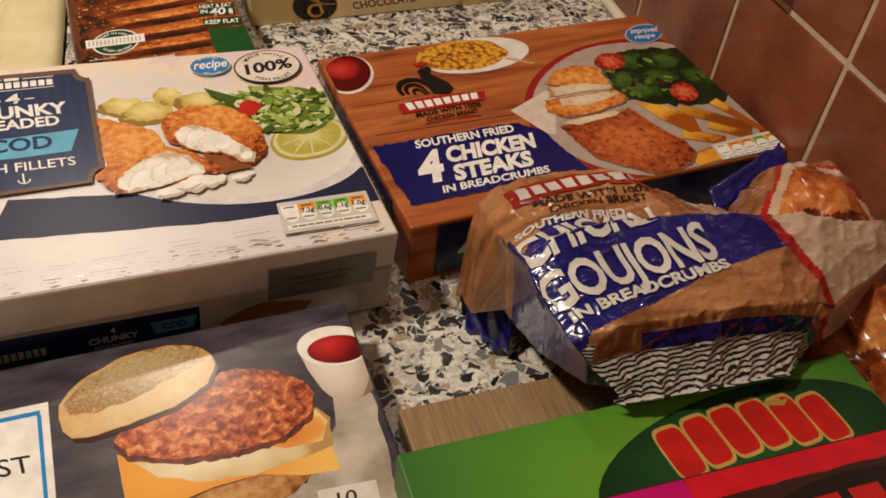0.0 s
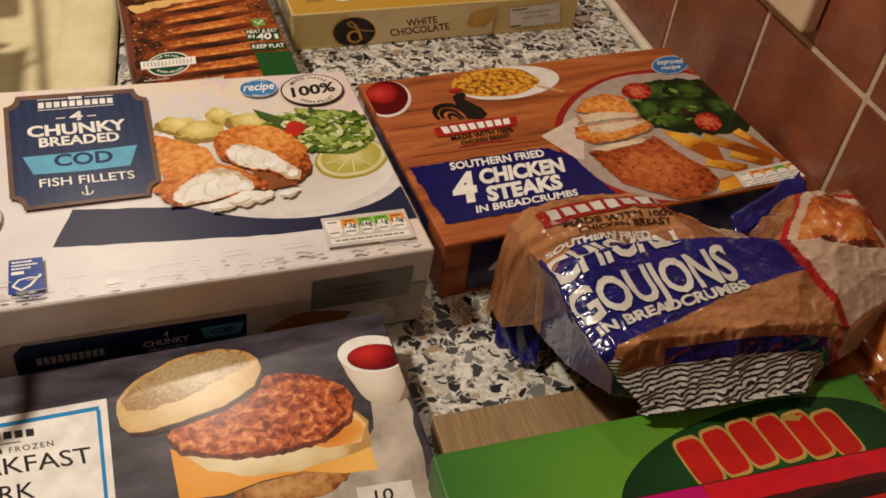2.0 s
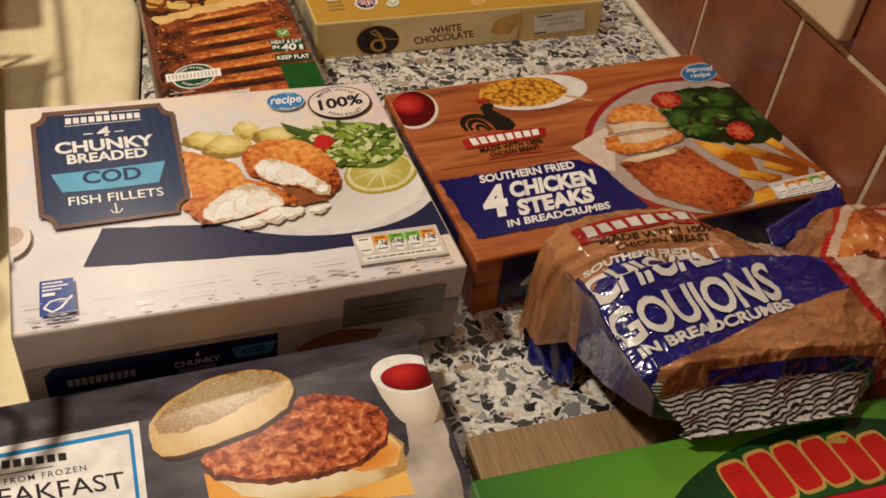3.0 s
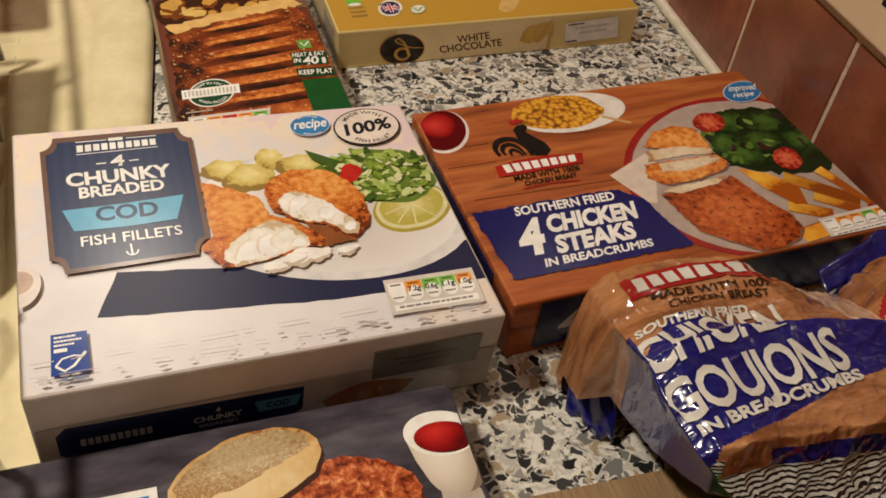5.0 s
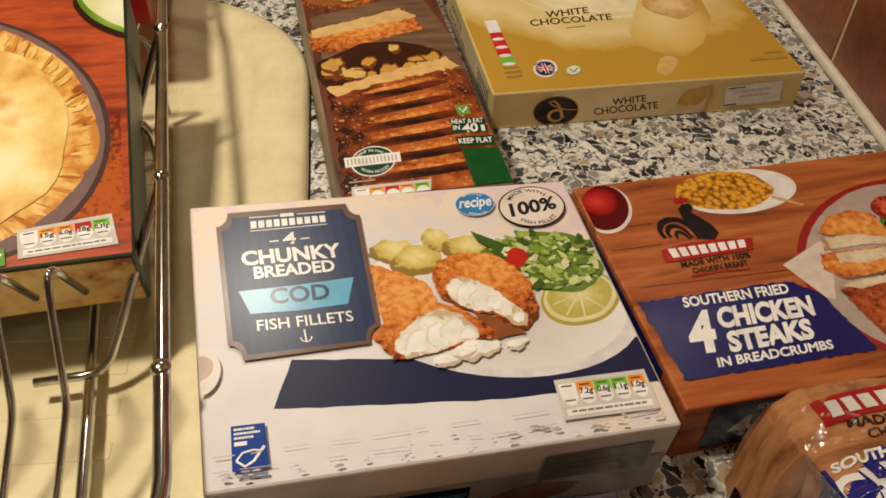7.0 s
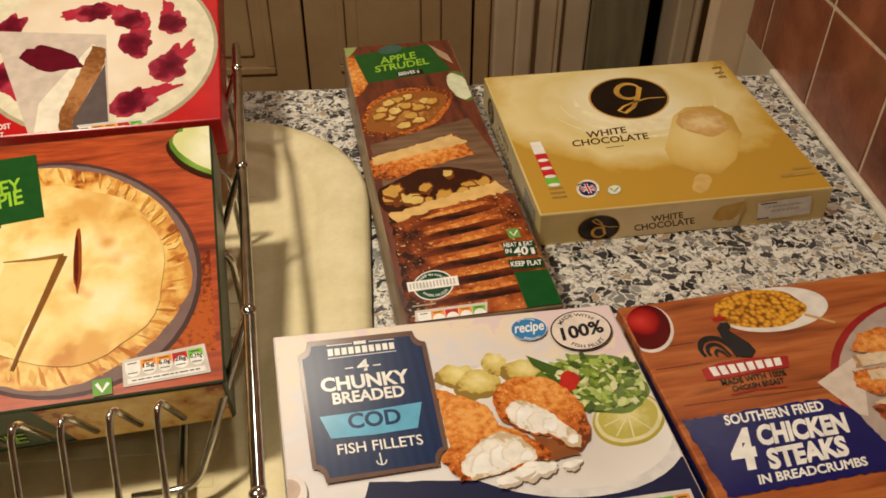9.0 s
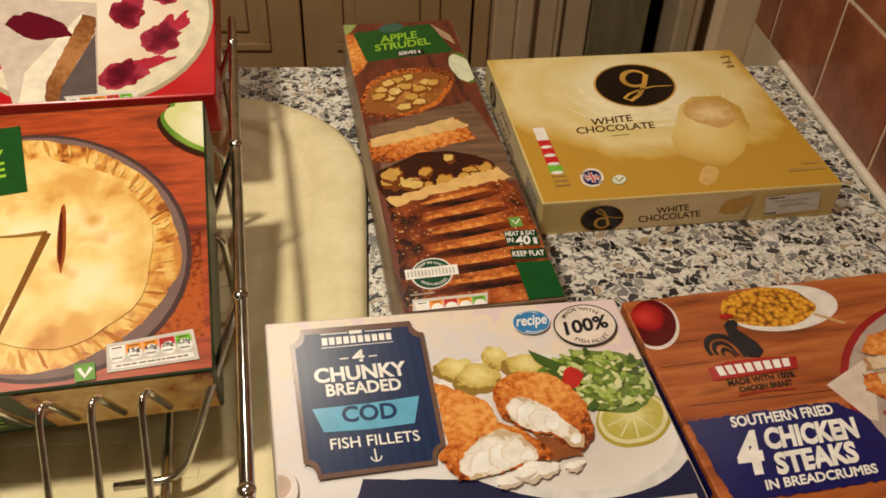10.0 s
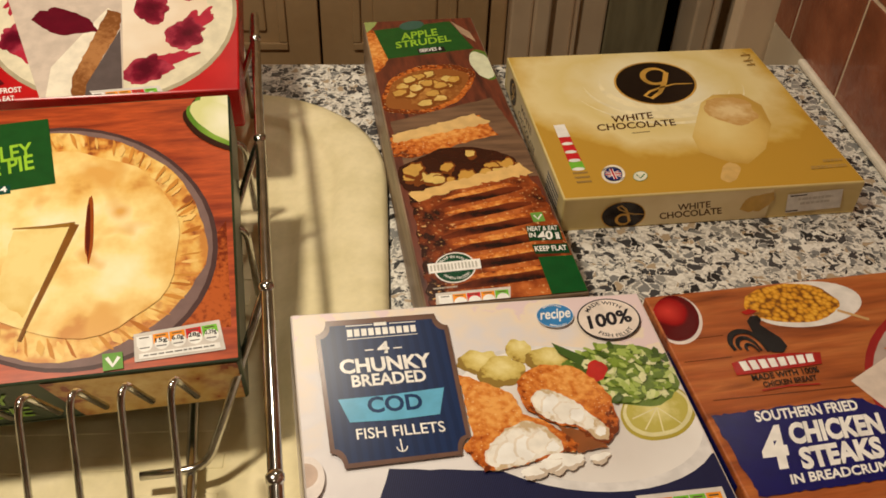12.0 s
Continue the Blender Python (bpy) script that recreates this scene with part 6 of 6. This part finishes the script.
def stripe_film():
    """Black and silver printed lines along the folded foot of a bag."""
    m, nt, b = node_mat("striped_film", 0.22, coat=0.6)
    tc, mp, w = (nt.nodes.new("ShaderNode" + k) for k in ("TexCoord", "Mapping", "TexWave"))
    mp.inputs["Rotation"].default_value = (0, radians(7), 0)
    w.bands_direction = "Z"
    for k, v in (("Scale", 215.0), ("Distortion", 0.9), ("Detail", 2.0), ("Detail Scale", 0.35)):
        w.inputs[k].default_value = v
    nt.links.new(tc.outputs["Object"], mp.inputs["Vector"])
    nt.links.new(mp.outputs[0], w.inputs["Vector"])
    r = ramp(nt, [(0.40, lin((26, 24, 24))), (0.52, lin((206, 202, 194)))])
    nt.links.new(w.outputs["Fac"], r.inputs[0])
    nt.links.new(r.outputs[0], b.inputs["Base Color"])
    return m


STRIPE_FILM = stripe_film()



def bag_mesh(at, colour, ns, nt, mats):
    verts = [at(i / ns, j / nt) for i in range(ns + 1) for j in range(nt + 1)]
    faces, index = [], []
    for i in range(ns):
        for j in range(nt):
            k = i * (nt + 1) + j
            faces.append((k, k + 1, k + nt + 2, k + nt + 1))
            index.append(colour((i + 0.5) / ns, (j + 0.5) / nt, j))
    for i in range(ns):
        faces.append((i * (nt + 1), (i + 1) * (nt + 1), (i + 1) * (nt + 1) + nt, i * (nt + 1) + nt))
        index.append(0)
    me = bpy.data.meshes.new("film")
    me.from_pydata(verts, [], faces)
    for m in mats:
        me.materials.append(m)
    for p, k in zip(me.polygons, index):
        p.material_index, p.use_smooth = k, True
    bm = bmesh.new()
    bm.from_mesh(me)
    bmesh.ops.recalc_face_normals(bm, faces=bm.faces[:])
    bm.to_mesh(me)
    bm.free()
    return me


def seal_strip(parent, p, q, drop, mat, seed):
    """The crimped flat end of a bag."""
    bm = bmesh.new()
    p, q, drop = Vector(p), Vector(q), Vector(drop)
    n, m, rows = 20, 6, []
    up = (q - p).cross(drop).normalized()
    for i in range(n + 1):
        rows.append([bm.verts.new(p.lerp(q, i / n) + drop * (j / m) * (1 + 0.2 * noise.noise(Vector((i * 0.3, seed, 0)))) + up * 0.0025 * noise.noise(Vector((i * 0.25, j * 0.5, seed)))) for j in range(m + 1)])
    for i in range(n):
        for j in range(m):
            bm.faces.new((rows[i][j], rows[i + 1][j], rows[i + 1][j + 1], rows[i][j + 1]))
    ob = part("seal_strip", bm, mat, parent, smooth=True)
    ob.modifiers.new("thick", "SOLIDIFY").thickness = 0.0005
    return ob


def ridged(q):
    """Sharp little creases, 0 to 1."""
    return (1 - abs(noise.noise(q)) * 1.6) ** 3


def goujon_bag():
    """A half-full film bag: it lies on the worktop, its front fold propped on the edge of the pizza box."""
    ob = thing("chicken_goujon_bag", "crumpled glossy bag of southern fried chicken goujons", "food bag", Matrix.Translation((0, 0, COUNTER)))
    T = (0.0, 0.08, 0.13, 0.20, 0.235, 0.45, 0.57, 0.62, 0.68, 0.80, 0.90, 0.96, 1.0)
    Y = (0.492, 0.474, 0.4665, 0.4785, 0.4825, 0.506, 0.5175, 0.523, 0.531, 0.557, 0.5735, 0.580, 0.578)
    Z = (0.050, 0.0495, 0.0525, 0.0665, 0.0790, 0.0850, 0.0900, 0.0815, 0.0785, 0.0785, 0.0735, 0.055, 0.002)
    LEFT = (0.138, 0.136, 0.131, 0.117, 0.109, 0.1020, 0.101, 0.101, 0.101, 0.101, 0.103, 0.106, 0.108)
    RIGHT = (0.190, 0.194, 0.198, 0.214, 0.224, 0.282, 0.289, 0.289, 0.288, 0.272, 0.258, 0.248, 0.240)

    def at(s, t):
        y, z, x0, x1 = (float(np.interp(t, T, v)) for v in (Y, Z, LEFT, RIGHT))
        x = x0 + (x1 - x0) * s
        foot = max(0.001, 0.010 + 0.43 * (0.570 - y)) if t < 0.85 else 0.001
        drop = float(np.interp(s, (0, 0.012, 0.03, 0.08, 0.18, 0.60, 0.8, 0.95, 1.0), (0.04, 0.62, 0.84, 0.945, 1.0, 1.0, 0.90, 0.72, 0.10)))
        valley = -0.0060 * max(0.0, min(1.0, (0.150 - x) / 0.022)) * max(0.0, 1 - ((t - 0.655) / 0.09) ** 2)
        y += 0.006 * math.sin(s * 6.0) * (0.4 < t < 0.75) * (1 - abs(t - 0.575) / 0.175)
        if t > 0.60:
            drop *= float(np.interp(s, (0.40, 0.62, 0.85), (1.0, 1.0 - 2.2 * min(0.14, t - 0.60), 1.0 - 4.0 * min(0.12, t - 0.60))))
        z = foot + max(0.0005, z - foot - valley) * drop
        q = Vector((x * 34, y * 34, z * 30))
        k = 1.0 if t > 0.02 else 0.0
        calm = 0.25 if 0.24 < t < 0.70 and x < 0.19 else 1.0
        lump = calm * 0.0018 * noise.noise(q * 1.15 + Vector((3, 1, 0))) + calm * 0.0020 * (ridged(q * 1.4 + Vector((7, 0, 2))) - 0.3) + 0.0010 * (ridged(q * 3.3) - 0.3) + 0.00045 * (ridged(q * 8.0) - 0.3)
        side = Vector((0, -0.7 if t < 0.25 else 0.1, 0.75))
        return Vector((x, y, z)) + side * lump * k + Vector((0.014 * max(0.0, 1 - s / 0.03) * (0.15 < t < 0.75), 0, 0))

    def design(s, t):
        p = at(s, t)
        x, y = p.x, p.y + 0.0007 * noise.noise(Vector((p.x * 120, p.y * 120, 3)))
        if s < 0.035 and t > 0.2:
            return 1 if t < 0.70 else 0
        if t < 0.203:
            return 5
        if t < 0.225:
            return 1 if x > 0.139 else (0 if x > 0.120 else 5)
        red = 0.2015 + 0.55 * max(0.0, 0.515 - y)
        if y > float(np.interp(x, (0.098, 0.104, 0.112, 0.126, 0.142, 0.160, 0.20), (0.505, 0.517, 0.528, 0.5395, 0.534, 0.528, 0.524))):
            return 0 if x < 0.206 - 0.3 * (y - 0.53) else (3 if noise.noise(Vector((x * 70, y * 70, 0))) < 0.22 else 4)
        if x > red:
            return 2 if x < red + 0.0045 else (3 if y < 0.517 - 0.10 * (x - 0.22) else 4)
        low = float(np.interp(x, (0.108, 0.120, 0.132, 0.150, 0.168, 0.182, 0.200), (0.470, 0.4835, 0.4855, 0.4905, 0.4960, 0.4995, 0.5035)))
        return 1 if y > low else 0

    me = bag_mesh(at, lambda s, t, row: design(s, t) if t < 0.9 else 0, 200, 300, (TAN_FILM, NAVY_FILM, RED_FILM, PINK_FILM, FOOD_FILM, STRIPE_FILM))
    film = new("film", me)
    film.parent = ob
    f = Face(ob, 1, 1, Matrix())
    tree = BVHTree.FromPolygons([v.co.copy() for v in me.vertices], [tuple(p.vertices) for p in me.polygons])

    def over(gap):
        def place(u, v):
            hit = tree.ray_cast(Vector((u, v, 0.3)), Vector((0, 0, -1)), 0.5)[0]
            return (hit if hit else tree.find_nearest(Vector((u, v, 0.08)))[0]) + Vector((0, -gap * 0.5, gap))
        return place

    silver = film_mat("silver_letter_film", two((206, 200, 192), (230, 226, 218)), 40, fine=0.02)
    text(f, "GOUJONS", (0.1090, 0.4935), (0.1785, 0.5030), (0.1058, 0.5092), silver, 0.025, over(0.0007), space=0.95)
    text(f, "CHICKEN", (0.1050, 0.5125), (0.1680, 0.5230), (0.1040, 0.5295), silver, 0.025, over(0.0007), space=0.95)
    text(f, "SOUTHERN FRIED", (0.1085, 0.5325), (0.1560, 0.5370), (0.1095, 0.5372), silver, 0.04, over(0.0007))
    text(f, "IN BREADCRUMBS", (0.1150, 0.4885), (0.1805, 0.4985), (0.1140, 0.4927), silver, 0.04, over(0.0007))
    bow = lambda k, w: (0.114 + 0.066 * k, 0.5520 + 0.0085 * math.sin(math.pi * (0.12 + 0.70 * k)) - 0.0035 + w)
    bm = bmesh.new()
    g = [[bm.verts.new(over(0.0006)(*bow(i / 24, 0.0125 * j / 5))) for j in range(6)] for i in range(25)]
    for i in range(24):
        for j in range(5):
            bm.faces.new((g[i][j], g[i + 1][j], g[i + 1][j + 1], g[i][j + 1]))
    part("printed_ribbon", bm, RED_FILM, ob, smooth=True)
    for k in range(8):
        bm = bmesh.new()
        s0 = 0.06 + 0.108 * k
        g = [[bm.verts.new(over(0.0010)(*bow(s0 + 0.078 * i / 3, 0.0025 + 0.0075 * j / 3))) for j in range(4)] for i in range(4)]
        for i in range(3):
            for j in range(3):
                bm.faces.new((g[i][j], g[i + 1][j], g[i + 1][j + 1], g[i][j + 1]))
        part("maker_name_block", bm, silver, ob, smooth=True)
    brown = ink(50, 28, 16)
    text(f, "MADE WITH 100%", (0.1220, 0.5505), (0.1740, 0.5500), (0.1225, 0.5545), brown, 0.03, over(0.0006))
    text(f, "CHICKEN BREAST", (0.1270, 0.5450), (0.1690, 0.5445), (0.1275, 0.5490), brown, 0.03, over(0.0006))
    seal_strip(ob, (0.1065, 0.569, 0.020), (0.1200, 0.547, 0.024), (-0.003, -0.012, -0.021), NAVY_FILM, 3)
    return ob


def chicken_bag():
    """A second bag, lying against the tiles; its picture shows browned chicken pieces."""
    ob = thing("grilled_chicken_bag", "glossy bag of seasoned chicken pieces leaning by the tiles", "food bag", Matrix.Translation((0.258, 0.592, COUNTER)))
    at = bag_surface((0, 0, 0.001), (0.004, -0.150, 0.001), 0.030, 0.034, 0.070, 0.0, 5.1, 0.010)
    at2 = lambda s, t: at(s, 1 - t)

    def colour(s, t, row):
        if t < 0.14 or t > 0.9:
            return 5
        if t < 0.20 or s < 0.07:
            return 1
        if s < 0.22 + 0.10 * math.sin(t * 9):
            return 0
        edge = 0.25 + 0.10 * math.sin(t * 9)
        if s < edge:
            return 2
        if s < edge + 0.05 or t < 0.30:
            return 3
        return 6 if (s * 4.6 + 0.6 * t + 0.25 * noise.noise(Vector((s * 9, t * 9, 2)))) % 1.0 < 0.20 else 4

    film = new("film", bag_mesh(at2, colour, 120, 100, (TAN_FILM, NAVY_FILM, RED_FILM, PINK_FILM, FOOD_FILM, STRIPE_FILM, CHAR_FILM)))
    film.parent = ob
    seal_strip(ob, (-0.020, -0.010, 0.030), (0.022, 0.002, 0.046), (-0.002, 0.010, 0.006), NAVY_FILM, 7)
    return ob


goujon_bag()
chicken_bag()


# ---- wall tiles ----
def wall_tiles():
    lines = [1.1545, 1.114, 1.0095, 0.905, 0.801, 0.700, 0.6045] + [0.503 - 0.102 * k for k in range(12)]
    rows = [0.9035, 0.995] + [0.995 + 0.1 * k for k in range(1, 7)]
    shared = {}
    for z0, z1 in zip(rows, rows[1:]):
        for y1, y0 in zip(lines, lines[1:]):
            key = (round(y1 - y0, 4), round(z1 - z0, 4))
            if key not in shared:
                h, w = key[1] / 2 - 0.0016, key[0] / 2 - 0.0016
                shared[key] = mesh_of(box_bm(-0.0045, 0.0, -w, w, -h, h, 0.0012, 2), "tile", (TILE,))
            ob = new("tile", shared[key])
            ob.parent = wall
            ob.matrix_world = pose(0.3022, (y0 + y1) / 2, (z0 + z1) / 2, 0, random.uniform(-0.3, 0.3), random.uniform(-0.25, 0.25))


wall_tiles()
